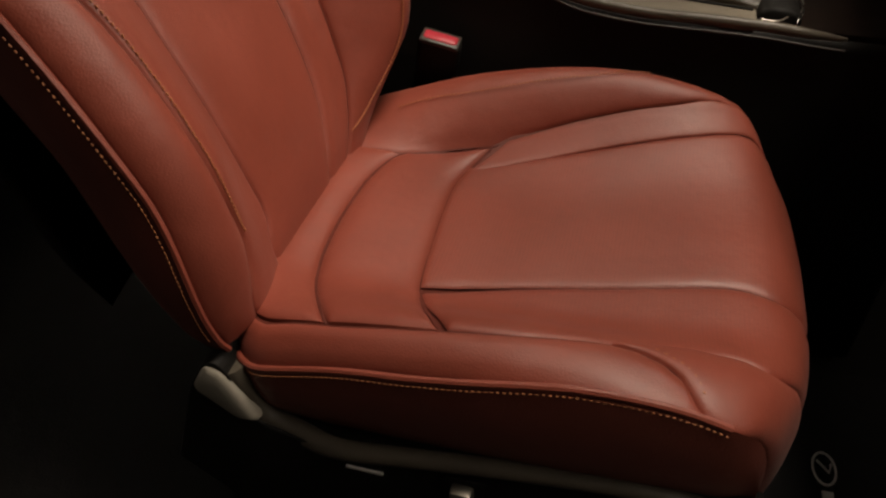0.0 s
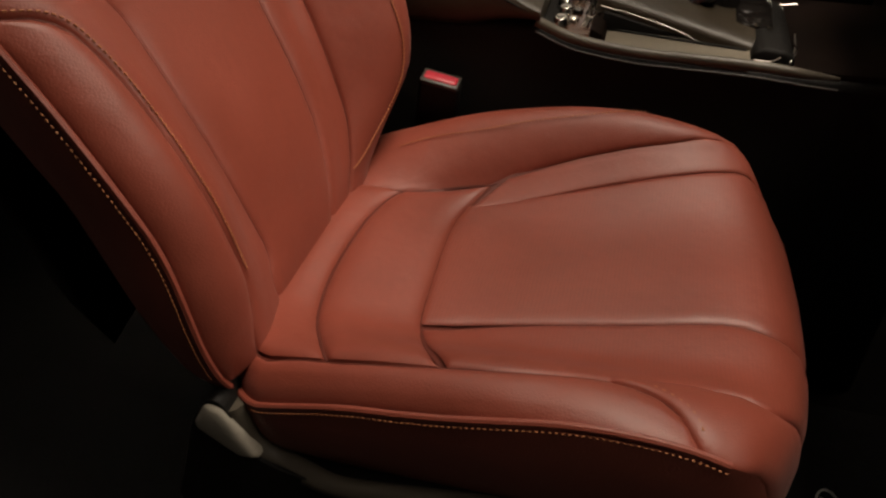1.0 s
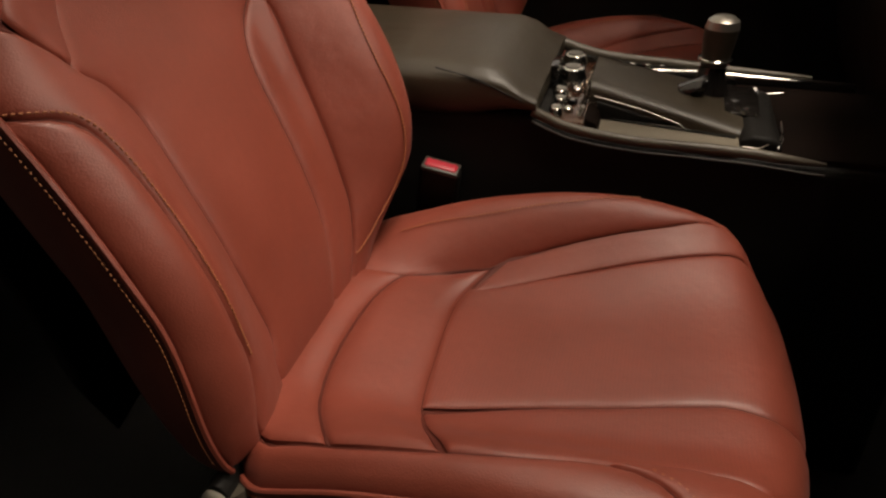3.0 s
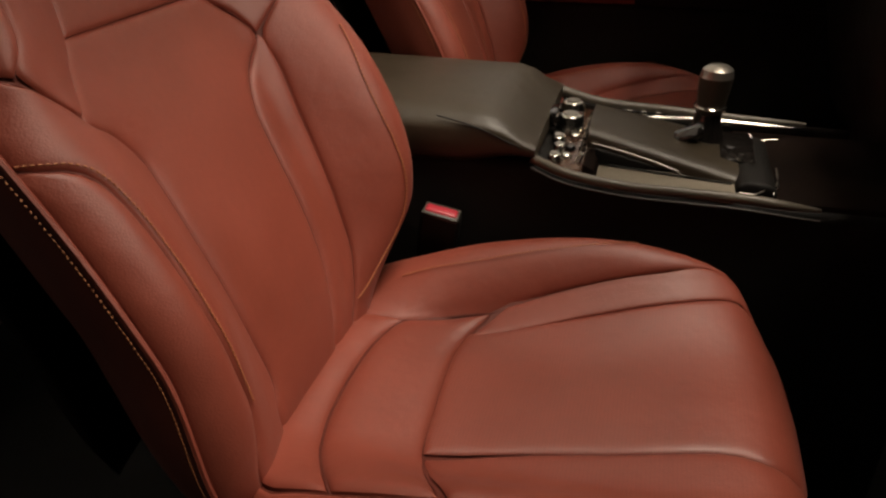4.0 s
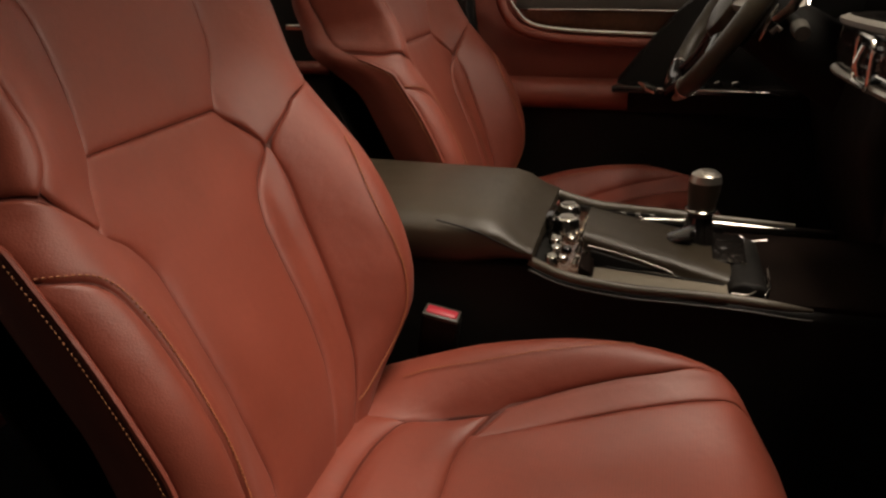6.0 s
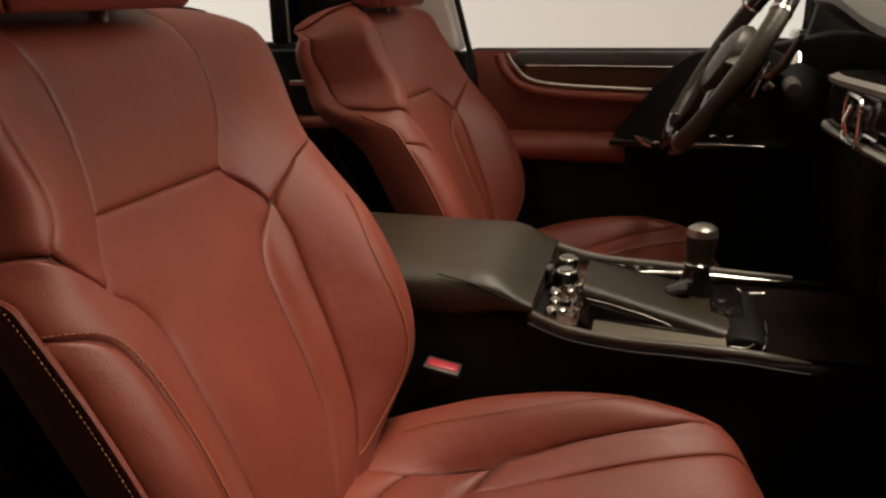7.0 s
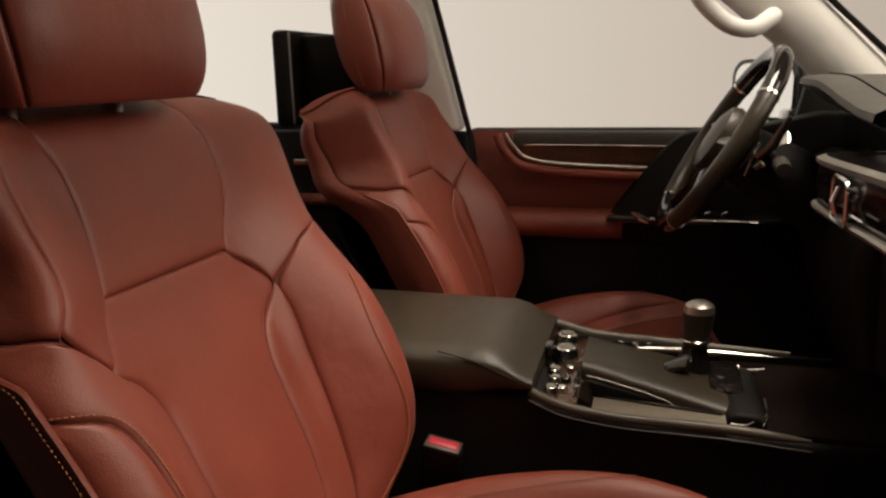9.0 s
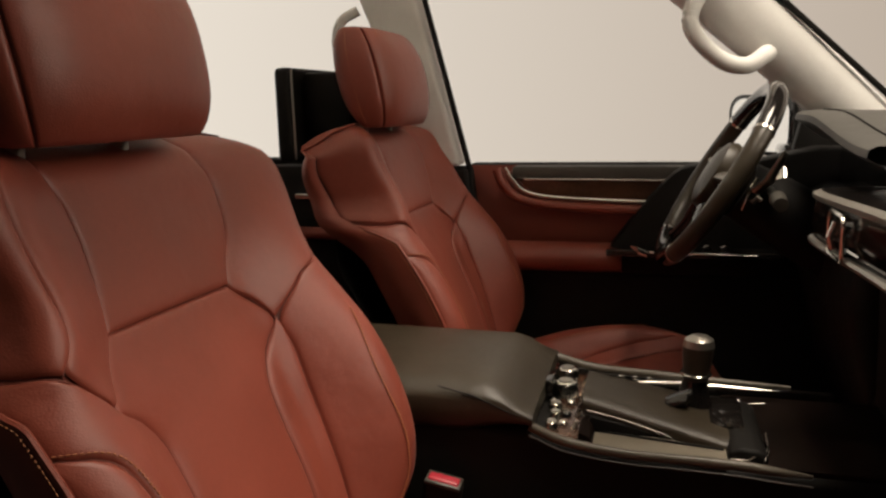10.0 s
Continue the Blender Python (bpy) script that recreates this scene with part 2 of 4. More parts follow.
def sheet(rows):
    """A skin over rows of points."""
    bm = bmesh.new()
    vs = [[bm.verts.new(p) for p in row] for row in rows]
    for a, b in zip(vs, vs[1:]):
        for i in range(len(a) - 1):
            bm.faces.new((a[i], a[i + 1], b[i + 1], b[i]))
    return bm


def loft(sections, caps=True):
    """A closed skin through rings of points."""
    bm = bmesh.new()
    vs = [[bm.verts.new(p) for p in ring] for ring in sections]
    for a, b in zip(vs, vs[1:]):
        for i in range(len(a)):
            bm.faces.new((a[i], a[(i + 1) % len(a)], b[(i + 1) % len(a)], b[i]))
    if caps:
        bm.faces.new(vs[0][::-1])
        bm.faces.new(vs[-1])
    return bm


def rounded(cx, cy, w, h, r, n=5):
    """A rounded rectangle as 2D points."""
    out = []
    for k, (sx, sy) in enumerate(((1, 1), (-1, 1), (-1, -1), (1, -1))):
        for i in range(n):
            a = math.pi / 2 * (k + i / (n - 1))
            out.append((cx + sx * (w / 2 - r) + r * math.cos(a), cy + sy * (h / 2 - r) + r * math.sin(a)))
    return out


def normal_at(f, s, t, flip):
    e = 2e-3
    a = Vector(f(s + e, t)) - Vector(f(s - e, t))
    b = Vector(f(s, min(t + e, 1))) - Vector(f(s, max(t - e, 0)))
    n = a.cross(b) if flip else b.cross(a)
    return n.normalized() if n.length > 1e-9 else Vector((0, 0, 1))


def steps(n, edge):
    """Parameters from 0 to 1, crowded towards both ends."""
    e = [0.0, 0.12, 0.3, 0.55, 1.0]
    inner = [edge + (1 - 2 * edge) * i / (n - 1) for i in range(n)]
    return [edge * v for v in e[:-1]] + inner + [1 - edge * v for v in e[-2::-1]]


def padded(f, lo, hi, flip=False, puff=0.006, radius=0.014, nu=10, nv=22, back=0.0, dome=0.004, start=None):
    """A stuffed leather panel on the surface f between two lines of (s, t) points: its edges sink into the seams."""
    def keyed(line):
        far = [0.0]
        for p, q in zip(line, line[1:]):
            far.append(far[-1] + math.hypot(0.25 * (q[0] - p[0]), 0.58 * (q[1] - p[1])) + 1e-5)
        return [(d / far[-1], *p) for d, p in zip(far, line)]
    klo, khi = keyed(lo), keyed(hi)

    def st(u, v):
        a, b = spline(klo, v), spline(khi, v)
        if start:
            c = spline([(i / (len(start) - 1), *p) for i, p in enumerate(start)], u)
            e0, e1 = lo[0], hi[0]
            k = max(0.0, 1 - 2.5 * v) ** 2
            return (a[0] + (b[0] - a[0]) * u + k * (c[0] - e0[0] - (e1[0] - e0[0]) * u),
                    min(max(a[1] + (b[1] - a[1]) * u + k * (c[1] - e0[1] - (e1[1] - e0[1]) * u), 0.0), 1.0))
        return a[0] + (b[0] - a[0]) * u, min(max(a[1] + (b[1] - a[1]) * u, 0.0), 1.0)

    def size(p):
        return sum((Vector(f(*p[i])) - Vector(f(*p[i + 1]))).length for i in range(len(p) - 1))
    wide = max(0.02, size([st(i / 6, 0.5) for i in range(7)]))
    tall = max(0.02, size([st(0.5, i / 6) for i in range(7)]))
    us, vs = steps(nu, min(0.3, radius / wide)), steps(nv, min(0.3, radius / tall))
    rows = []
    for v in vs:
        row = []
        for u in us:
            p = st(u, v)
            d = min(min(u, 1 - u) * wide, min(v, 1 - v) * tall)
            k = 1 - min(d / radius, 1.0)
            off = puff * (math.sqrt(max(0.0, 1 - k * k)) - 1) + dome * 16 * u * (1 - u) * v * (1 - v) - back
            row.append(Vector(f(*p)) + normal_at(f, *p, flip) * off)
        rows.append(row)
    return sheet(rows)


def stitches(f, line, flip=False, pitch=0.0048, length=0.0027, r=0.0007, rise=0.0006, offset=None):
    """Thread stitches along a line of (s, t) points on the surface f, or beside it by offset."""
    st = curve(line, 60)
    ns = [normal_at(f, *p, flip) if offset is None else Vector((-0.2, -1, 0)).normalized() for p in st]
    pts = [Vector(f(*p)) + (n * rise if offset is None else Vector(offset)) for p, n in zip(st, ns)]
    bm = bmesh.new()
    dist = 0.0
    for i in range(len(pts) - 1):
        a, b = pts[i], pts[i + 1]
        seg = (b - a).length
        if seg < 1e-6:
            continue
        d = (b - a) / seg
        side = d.cross(ns[i]).normalized()
        while dist < seg:
            c = a + d * dist
            ring = []
            for e in (-1, 1):
                q = c + d * (e * length / 2)
                ring.append([bm.verts.new(q + side * (r * x) + ns[i] * (r * y)) for x, y in ((-1, -1), (1, -1), (1, 0.4), (0, 1), (-1, 0.4))])
            for k in range(5):
                bm.faces.new((ring[0][k], ring[0][(k + 1) % 5], ring[1][(k + 1) % 5], ring[1][k]))
            bm.faces.new(ring[0][::-1])
            bm.faces.new(ring[1])
            dist += pitch
        dist -= seg
    return bm


# ---- the front seat ----
NEAR_SEAM = [(-0.880, 0.020), (-0.875, 0.080), (-0.881, 0.148), (-0.871, 0.196), (-0.876, 0.272), (-0.865, 0.355), (-0.847, 0.433), (-0.824, 0.505), (-0.787, 0.574), (-0.760, 0.627), (-0.781, 0.664), (-0.829, 0.691), (-0.873, 0.706), (-0.925, 0.716)]
CREASE_BACK = [(-0.865, 0.245), (-0.820, 0.234), (-0.677, 0.200), (-0.531, 0.169), (-0.380, 0.151), (-0.227, 0.144), (-0.037, 0.142), (0.226, 0.149), (0.433, 0.175), (0.476, 0.199)]
CREASE_FRONT = [(-0.845, 0.420), (-0.806, 0.406), (-0.610, 0.369), (-0.419, 0.336), (-0.302, 0.329), (-0.118, 0.324), (0.084, 0.319), (0.282, 0.319), (0.412, 0.334), (0.556, 0.362), (0.567, 0.366)]
NEAR_INSERT = [(-0.445, 0.341), (-0.413, 0.387), (-0.351, 0.473), (-0.305, 0.556), (-0.272, 0.635), (-0.238, 0.706), (-0.207, 0.780), (-0.221, 0.824), (-0.230, 0.875), (-0.235, 0.940), (-0.240, 1.000)]
NEAR_FRONT = [(-0.840, 0.425), (-0.820, 0.505), (-0.783, 0.574), (-0.752, 0.621), (-0.760, 0.627), (-0.703, 0.671), (-0.643, 0.723), (-0.650, 0.743), (-0.645, 0.781), (-0.686, 0.827), (-0.684, 0.883), (-0.650, 0.920), (-0.630, 1.000)]
FAR_INSERT = [(0.385, 0.336), (0.416, 0.377), (0.439, 0.408), (0.505, 0.507), (0.563, 0.602), (0.627, 0.688), (0.696, 0.759), (0.761, 0.825), (0.790, 0.880), (0.800, 0.940), (0.800, 1.000)]
FAR_SEAM = [(0.473, 0.020), (0.463, 0.102), (0.464, 0.152), (0.476, 0.199), (0.526, 0.265), (0.554, 0.319), (0.563, 0.364), (0.589, 0.395), (0.646, 0.496), (0.698, 0.593), (0.756, 0.680), (0.840, 0.749), (0.875, 0.820), (0.900, 0.900), (0.900, 1.000)]

B_NEAR_TOP = [(-0.44, 1.0), (-0.396, 0.935), (-0.355, 0.869), (-0.373, 0.794), (-0.445, 0.710)]
B_FAR_TOP = [(0.37, 1.0), (0.402, 0.968), (0.414, 0.940), (0.449, 0.901), (0.464, 0.843), (0.454, 0.782), (0.38, 0.708)]
B_SHOULDER = [(-0.67, 1.0), (-0.70, 0.868), (-0.715, 0.818), (-0.735, 0.768), (-0.78, 0.718), (-0.85, 0.686)]
B_TOP = [(-0.445, 0.710), (-0.35, 0.713), (-0.05, 0.713), (0.20, 0.713), (0.38, 0.706), (0.475, 0.663), (0.524, 0.616)]
B_LEFT = [(-0.445, 0.710), (-0.574, 0.660), (-0.70, 0.616)]
B_CROSS = [(0.524, 0.616), (0.587, 0.636), (0.654, 0.657), (0.71, 0.676)]
B_WING_TOP = [(-1.0, 0.725), (-0.91, 0.698), (-0.86, 0.681), (-0.777, 0.653), (-0.70, 0.624), (-0.69, 0.612)]
B_NEAR_INSERT = [(-0.69, 0.612), (-0.545, 0.584), (-0.447, 0.543), (-0.430, 0.495), (-0.427, 0.44), (-0.425, 0.36), (-0.425, 0.285), (-0.415, 0.20), (-0.41, 0.14), (-0.47, 0.09), (-0.49, 0.04)]
B_NEAR_PIPING = [(-1.0, 0.600), (-0.96, 0.592), (-0.90, 0.579), (-0.856, 0.562), (-0.828, 0.536), (-0.806, 0.488), (-0.796, 0.44), (-0.79, 0.39), (-0.79, 0.33), (-0.775, 0.256), (-0.735, 0.185), (-0.765, 0.135), (-0.83, 0.085), (-0.85, 0.05)]
B_FAR_INSERT = [(0.524, 0.616), (0.442, 0.579), (0.355, 0.536), (0.313, 0.494), (0.298, 0.425), (0.293, 0.36), (0.285, 0.275), (0.272, 0.185), (0.252, 0.12), (0.215, 0.08), (0.20, 0.0)]
B_FAR_SEAM = [(0.530, 0.607), (0.530, 0.56), (0.514, 0.485), (0.504, 0.407), (0.498, 0.325), (0.498, 0.235), (0.524, 0.15), (0.545, 0.108), (0.56, 0.04)]


def headrest_at(a, v):
    """The headrest's skin: a in quarter turns from straight ahead, v from its foot to its top."""
    t = (v - 0.5) * 2
    k = (1 - abs(t) ** 2.8) ** (1 / 2.2) if abs(t) < 1 else 0.0
    ang = a * math.pi / 2
    c, s = math.cos(ang), math.sin(ang)
    e = 0.62
    x = math.copysign(abs(c) ** e, c) * 0.056 * (0.25 + 0.75 * k)
    y = math.copysign(abs(s) ** e, s) * 0.146 * (0.82 + 0.18 * k) * (0.98 + 0.03 * v)
    z = 0.098 * t
    x += 0.010 * math.cos(ang) * math.cos(t * 1.4)
    return (-0.505 + x - 0.02 * t, y - 0.019, 1.097 + z)


def seam_line(f, line, flip, parent, deep=0.0046):
    # a dark cord sunk in the groove paints the seam's shade
    part("seam", tube([Vector(f(*p)) - normal_at(f, *p, flip) * deep for p in curve(line, 40)], 0.0013, 5), seam_dark, parent)


def front_seat(at, label):
    seat = thing("car_seat", label, "car seat", "front seats", at=at)
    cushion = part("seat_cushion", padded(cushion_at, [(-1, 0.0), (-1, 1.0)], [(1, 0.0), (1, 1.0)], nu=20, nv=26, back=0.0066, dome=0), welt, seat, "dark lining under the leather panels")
    far_edge, near_edge = [(1, 0.02), (1, 0.3), (1, 0.6), (1, 0.8), (1, 1.0)], [(-1, 0.02), (-1, 0.2), (-1, 0.4), (-1, 0.6), (-1, 0.74)]
    for name, lo, hi, mat in (
            ("near_bolster_panel", near_edge, NEAR_SEAM, leather),
            ("rear_panel", [(-0.87, 0.02), (-0.5, 0.02), (-0.1, 0.02), (0.25, 0.02), (0.51, 0.02)], CREASE_BACK, leather),
            ("middle_panel", CREASE_BACK, CREASE_FRONT, leather),
            ("insert_panel", NEAR_INSERT, FAR_INSERT, leather_holes),
            ("near_strip_panel", NEAR_FRONT, NEAR_INSERT, leather_holes),
            ("front_corner_panel", [*NEAR_SEAM[-5:], (-1.0, 0.745), (-1.0, 0.86), (-1.0, 1.0)], NEAR_FRONT[4:], leather),
            ("far_strip_panel", FAR_INSERT, FAR_SEAM[7:], leather),
            ("far_bolster_panel", FAR_SEAM, far_edge, leather)):
        tuck = name in ("rear_panel", "middle_panel")
        shallow = name == "far_strip_panel"
        part(name, padded(cushion_at, lo, hi, puff=0.0085 if tuck else 0.0015 if shallow else 0.0032 if name == "insert_panel" else 0.005, radius=0.026 if tuck else 0.010 if shallow else 0.016, start=CREASE_FRONT[3:9] if name == "insert_panel" else None,
                          dome=0.0008 if "strip" in name or "bolster" in name else 0.003), mat, cushion, "finely perforated leather panel" if mat is leather_holes else "")
    for line in (NEAR_SEAM, CREASE_BACK, CREASE_FRONT, NEAR_INSERT, NEAR_FRONT, FAR_SEAM):
        seam_line(cushion_at, line, False, cushion, 0.0064 if line in (CREASE_BACK, CREASE_FRONT) else 0.0046)
    # the upright sides of the cushion, under the welt
    for sgn, name in ((-1, "near_side_skirt"), (1, "far_side_skirt")):
        rows = []
        for i in range(30):
            t = 0.02 + 0.96 * i / 29
            p = Vector(cushion_at(sgn, t))
            n = 7
            low = 0.345 + 0.01 * math.sin(i / 29 * math.pi)
            rows.append([Vector((p.x, p.y + sgn * (0.006 * math.sin(math.pi * k / (n - 1)) - 0.036 * (k / (n - 1)) ** 1.6), p.z - 0.001 + (low - p.z) * k / (n - 1) if p.z > low else p.z - 0.01 * k)) for k in range(n)])
        part(name, sheet(rows), leather, cushion)
    near_line = [(-0.985, 0.03), (-1.0, 0.2), (-1.0, 0.45), (-0.985, 0.6), (-0.985, 0.7), (-1.0, 0.77)]
    part("welt_cord", tube([Vector(cushion_at(*p)) for p in curve(near_line, 50)], 0.0032, 8), leather, cushion, "leather welt along the cushion's side")
    tagged(part("welt_stitching", stitches(cushion_at, near_line, offset=(0, -0.0042, -0.0042), length=0.0022, r=0.0005), thread, cushion, "tan thread stitches"), kind="stuff")
    tagged(part("bolster_stitching", stitches(cushion_at, [(0.705, 0.159), (0.725, 0.219), (0.739, 0.322), (0.769, 0.430), (0.799, 0.532), (0.856, 0.629)], rise=0.0034), thread, cushion, "tan thread stitches"), kind="stuff")
    tagged(part("corner_stitching", stitches(cushion_at, [(-0.769, 0.678), (-0.817, 0.705), (-0.861, 0.720), (-0.913, 0.730)], rise=0.0012, pitch=0.007, length=0.0025), thread, cushion, "tan thread stitches"), kind="stuff")

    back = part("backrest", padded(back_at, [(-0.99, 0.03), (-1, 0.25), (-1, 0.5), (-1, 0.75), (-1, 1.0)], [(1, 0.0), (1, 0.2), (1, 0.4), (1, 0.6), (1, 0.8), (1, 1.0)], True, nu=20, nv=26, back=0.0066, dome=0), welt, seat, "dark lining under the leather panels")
    for name, lo, hi, mat in (
            ("upper_panel", B_NEAR_TOP, B_FAR_TOP, leather),
            ("near_shoulder_inner_panel", [*B_SHOULDER[:-1], (-0.84, 0.691), (-0.777, 0.655), (-0.705, 0.626)], [*B_NEAR_TOP, (-0.574, 0.662), (-0.69, 0.622)], leather),
            ("near_shoulder_panel", [(-1, 1.0), (-1, 0.9), (-1, 0.8), (-1, 0.73)], B_SHOULDER, leather),
            ("far_shoulder_panel", [*B_FAR_TOP, (0.475, 0.665), (0.524, 0.618)], [(1, 1.0), (1, 0.9), (1, 0.8), (1, 0.715), (0.71, 0.677), (0.654, 0.658)], leather),
            ("insert_panel", [*B_LEFT, *B_NEAR_INSERT[1:]], [(0.37, 0.706), (0.473, 0.661), *B_FAR_INSERT], leather),
            ("near_strip_panel", [(-1, 0.722), (-1, 0.66), *B_NEAR_PIPING], [*B_WING_TOP[1:], *B_NEAR_INSERT[1:]], leather),
            ("near_wing_panel", [(-1, 0.60), (-1, 0.45), (-1, 0.3), (-1, 0.18), (-1, 0.10), (-0.99, 0.045)], B_NEAR_PIPING, leather),
            ("far_strip_panel", B_FAR_INSERT, B_FAR_SEAM, leather),
            ("far_wing_panel", [(0.71, 0.675), (0.654, 0.656), (0.587, 0.635), *B_FAR_SEAM], [(1, 0.715), (1, 0.55), (1, 0.4), (1, 0.2), (1, 0.0)], leather)):
        part(name, padded(back_at, lo, hi, True, puff=0.003 if name == "upper_panel" else 0.0060 if name in ("near_wing_panel", "near_strip_panel", "insert_panel") else 0.0044, radius=0.014, nv=30, dome=0.002), mat, back)
    for line in (B_NEAR_TOP[2:], B_FAR_TOP, B_SHOULDER, B_NEAR_INSERT, B_NEAR_PIPING, B_FAR_INSERT, B_FAR_SEAM, B_TOP, B_LEFT, B_CROSS, B_WING_TOP):
        seam_line(back_at, line, True, back)
    for sgn, name in ((-1, "near_side_panel"), (1, "far_side_panel")):
        rows = []
        for i in range(34):
            h = i / 33 if sgn > 0 else 0.04 + 0.96 * i / 33
            p = Vector(back_at(sgn, h))
            q = Vector(back_at(0, h))
            k = smooth(0.70, 0.82, h)
            rear = Vector((q.x - 0.135 + (0.052 * smooth(0.74, 0.56, h) + 0.060 * (max(h - 0.8, 0) / 0.2) ** 2 if sgn < 0 else 0.045 * smooth(0.55, 0.76, h) + 0.045 * smooth(0.86, 1.0, h)), sgn * (abs(p.y) - 0.012 - 0.023 * (1 - smooth(0.6, 0.76, h))), (1 - k) * (q.z + 0.02 - 0.04 * h) + k * (p.z - 0.002)))
            rear.x = min(rear.x, p.x - 0.004)
            rows.append([p.lerp(rear, k / 8) + Vector((0, sgn * 0.012 * math.sin(math.pi * k / 8), 0)) for k in range(9)])
        part(name, sheet(rows), leather, back)
    rows = []
    for i in range(26):
        h = i / 25
        q = Vector(back_at(0, h))
        w = (abs(back_at(-1, h)[1]) - 0.02, abs(back_at(1, h)[1]) - 0.03)
        rows.append([Vector((q.x - 0.135 + 0.045 * smooth(0.55, 0.76, h) + 0.045 * smooth(0.86, 1.0, h) - 0.02 * (1 - (k / 6) ** 2), w[k > 0] * k / 6, q.z + 0.02 - 0.04 * h)) for k in range(-6, 7)])
    part("rear_shell", sheet(rows), black_plastic, back, "black plastic seat back shell")
    top = [[Vector(back_at(s / 8, 1.0)).lerp(Vector((min(back_at(0, 1)[0] - (0.060 if s < 0 else 0.046), back_at(s / 8, 1.0)[0] - 0.004), back_at(s / 8, 1.0)[1] * (0.985 if s < 0 else 0.97), min(0.985, back_at(s / 8, 1.0)[2] + 0.001))), k / 4) + Vector((0, 0, 0.006 * math.sin(math.pi * k / 4))) for s in range(-8, 9)] for k in range(5)]
    part("top_panel", sheet(top), leather, back)
    part("top_welt", tube([Vector(back_at(-1 + 1.2 * k / 29, 1.0)) for k in range(30)], 0.0022, 8), leather, back)
    edge = [(-1, 0.70), (-1, 0.66), (-1, 0.62), (-1, 0.5), (-1, 0.35), (-1, 0.2), (-1, 0.08)]
    part("welt_cord", tube([Vector(back_at(*p)) for p in curve(edge + [(-0.99, 0.045)], 80)], 0.003, 6), leather, back)
    tagged(part("edge_stitching", stitches(back_at, edge, True, offset=(-0.005, -0.0042, -0.0005), length=0.0022, r=0.0005), thread, back, "tan thread stitches"), kind="stuff")
    tagged(part("wing_stitching", stitches(back_at, [(0.784, 0.57), (0.743, 0.486), (0.735, 0.412), (0.747, 0.351), (0.762, 0.267), (0.758, 0.21), (0.741, 0.16), (0.675, 0.12), (0.60, 0.103), (0.545, 0.10)], True, rise=0.0034, r=0.0009), thread, back, "tan thread stitches"), kind="stuff")
    tagged(part("strip_stitching", stitches(back_at, [(s + 0.016, h + 0.005) for s, h in B_NEAR_PIPING[:-3]], True, rise=0.0004), thread, back, "tan thread stitches"), kind="stuff")

    head = part("headrest", padded(headrest_at, [(-2, 0.0), (-2, 1.0)], [(2, 0.0), (2, 1.0)], True, nu=34, nv=18, back=0.006, dome=0), leather, seat)
    for name, lo, hi in (("front_panel", -0.72, 0.72), ("near_side_panel", -1.7, -0.74), ("far_side_panel", 0.74, 1.7), ("rear_panel", 1.72, 2.28)):
        part(name, padded(headrest_at, [(lo, 0.01), (lo, 0.5), (lo, 0.99)], [(hi, 0.01), (hi, 0.5), (hi, 0.99)], True, puff=0.005, radius=0.01, nu=14, nv=18, dome=0.002), leather, head)
    tagged(part("seam_stitching", stitches(headrest_at, [(-1.05, 0.08), (-1.05, 0.5), (-1.05, 0.92)], True, rise=0.001), thread, head, "tan thread stitches"), kind="stuff")
    for y in (-0.112, 0.030):
        post = part("headrest_post", tube([(-0.520, y, 0.955), (-0.518, y, 1.01), (-0.515, y, 1.06)], 0.006, 10), chrome, seat, "chrome post")
        part("post_sleeve", tube([(-0.520, y, 0.985), (-0.519, y, 1.002), (-0.519, y, 1.007)], [0.010, 0.010, 0.007], 12), silver, post, "satin guide sleeve")

    ridge = [(-0.345, 0.375), (-0.330, 0.420), (-0.310, 0.452), (-0.293, 0.448), (-0.272, 0.388), (-0.221, 0.373), (-0.177, 0.379), (-0.047, 0.402), (0.087, 0.415), (0.15, 0.40), (0.17, 0.36)]
    outline = curve(ridge, 48) + [(0.15, 0.25), (-0.30, 0.24), (-0.37, 0.30)]
    base = part("side_shield", prism(outline, "y", -0.236, -0.195, 0.008, 3), black_plastic, seat, "black plastic side shield")
    # a lighter strip paints the light along the black shield's top edge
    lip = [(x, -0.222 - 0.012 * smooth(-0.26, -0.18, x), z - 0.006) for x, z in curve(ridge[3:], 48)]
    part("lit_shield_edge", tube(lip, [0.013 - 0.008 * i / 47 for i in range(48)], 10), lit_lip_grey, base, "lighter upper edge, painted to look lit")
    # the cover's grey is raised to paint in light that doesn't reach it
    part("shield_cap", prism([(-0.330, 0.418), (-0.311, 0.453), (-0.294, 0.449), (-0.281, 0.420), (-0.266, 0.388), (-0.290, 0.386)], "y", -0.240, -0.20, 0.008, 3), hinge_lit_grey, base, "grey hinge cover, painted pale to look lit")
    part("recline_switch", box(-0.092, -0.072, -0.250, -0.233, 0.345, 0.367, 0.004), silver, base, "pale seat switch")
    part("switch_recess", box(-0.10, -0.064, -0.2385, -0.2355, 0.338, 0.374, 0.001), black_plastic, base)
    part("slide_switch", box(-0.02, 0.11, -0.250, -0.234, 0.345, 0.362, 0.005), black_plastic, base)
    part("mark_bar", box(-0.19, -0.155, -0.2385, -0.2355, 0.352, 0.354, 0.0), white_mark, base)
    part("inner_shield", box(-0.33, 0.15, 0.19, 0.225, 0.22, 0.37, 0.012), black_plastic, seat)
    part("seat_frame", box(-0.30, 0.14, -0.19, 0.19, 0.23, 0.36, 0.02), black_plastic, seat)
    for y in (-0.17, 0.17):
        part("seat_rail", box(-0.36, 0.20, y - 0.025, y + 0.025, 0.08, 0.235, 0.006), black_plastic, seat)
    return seat


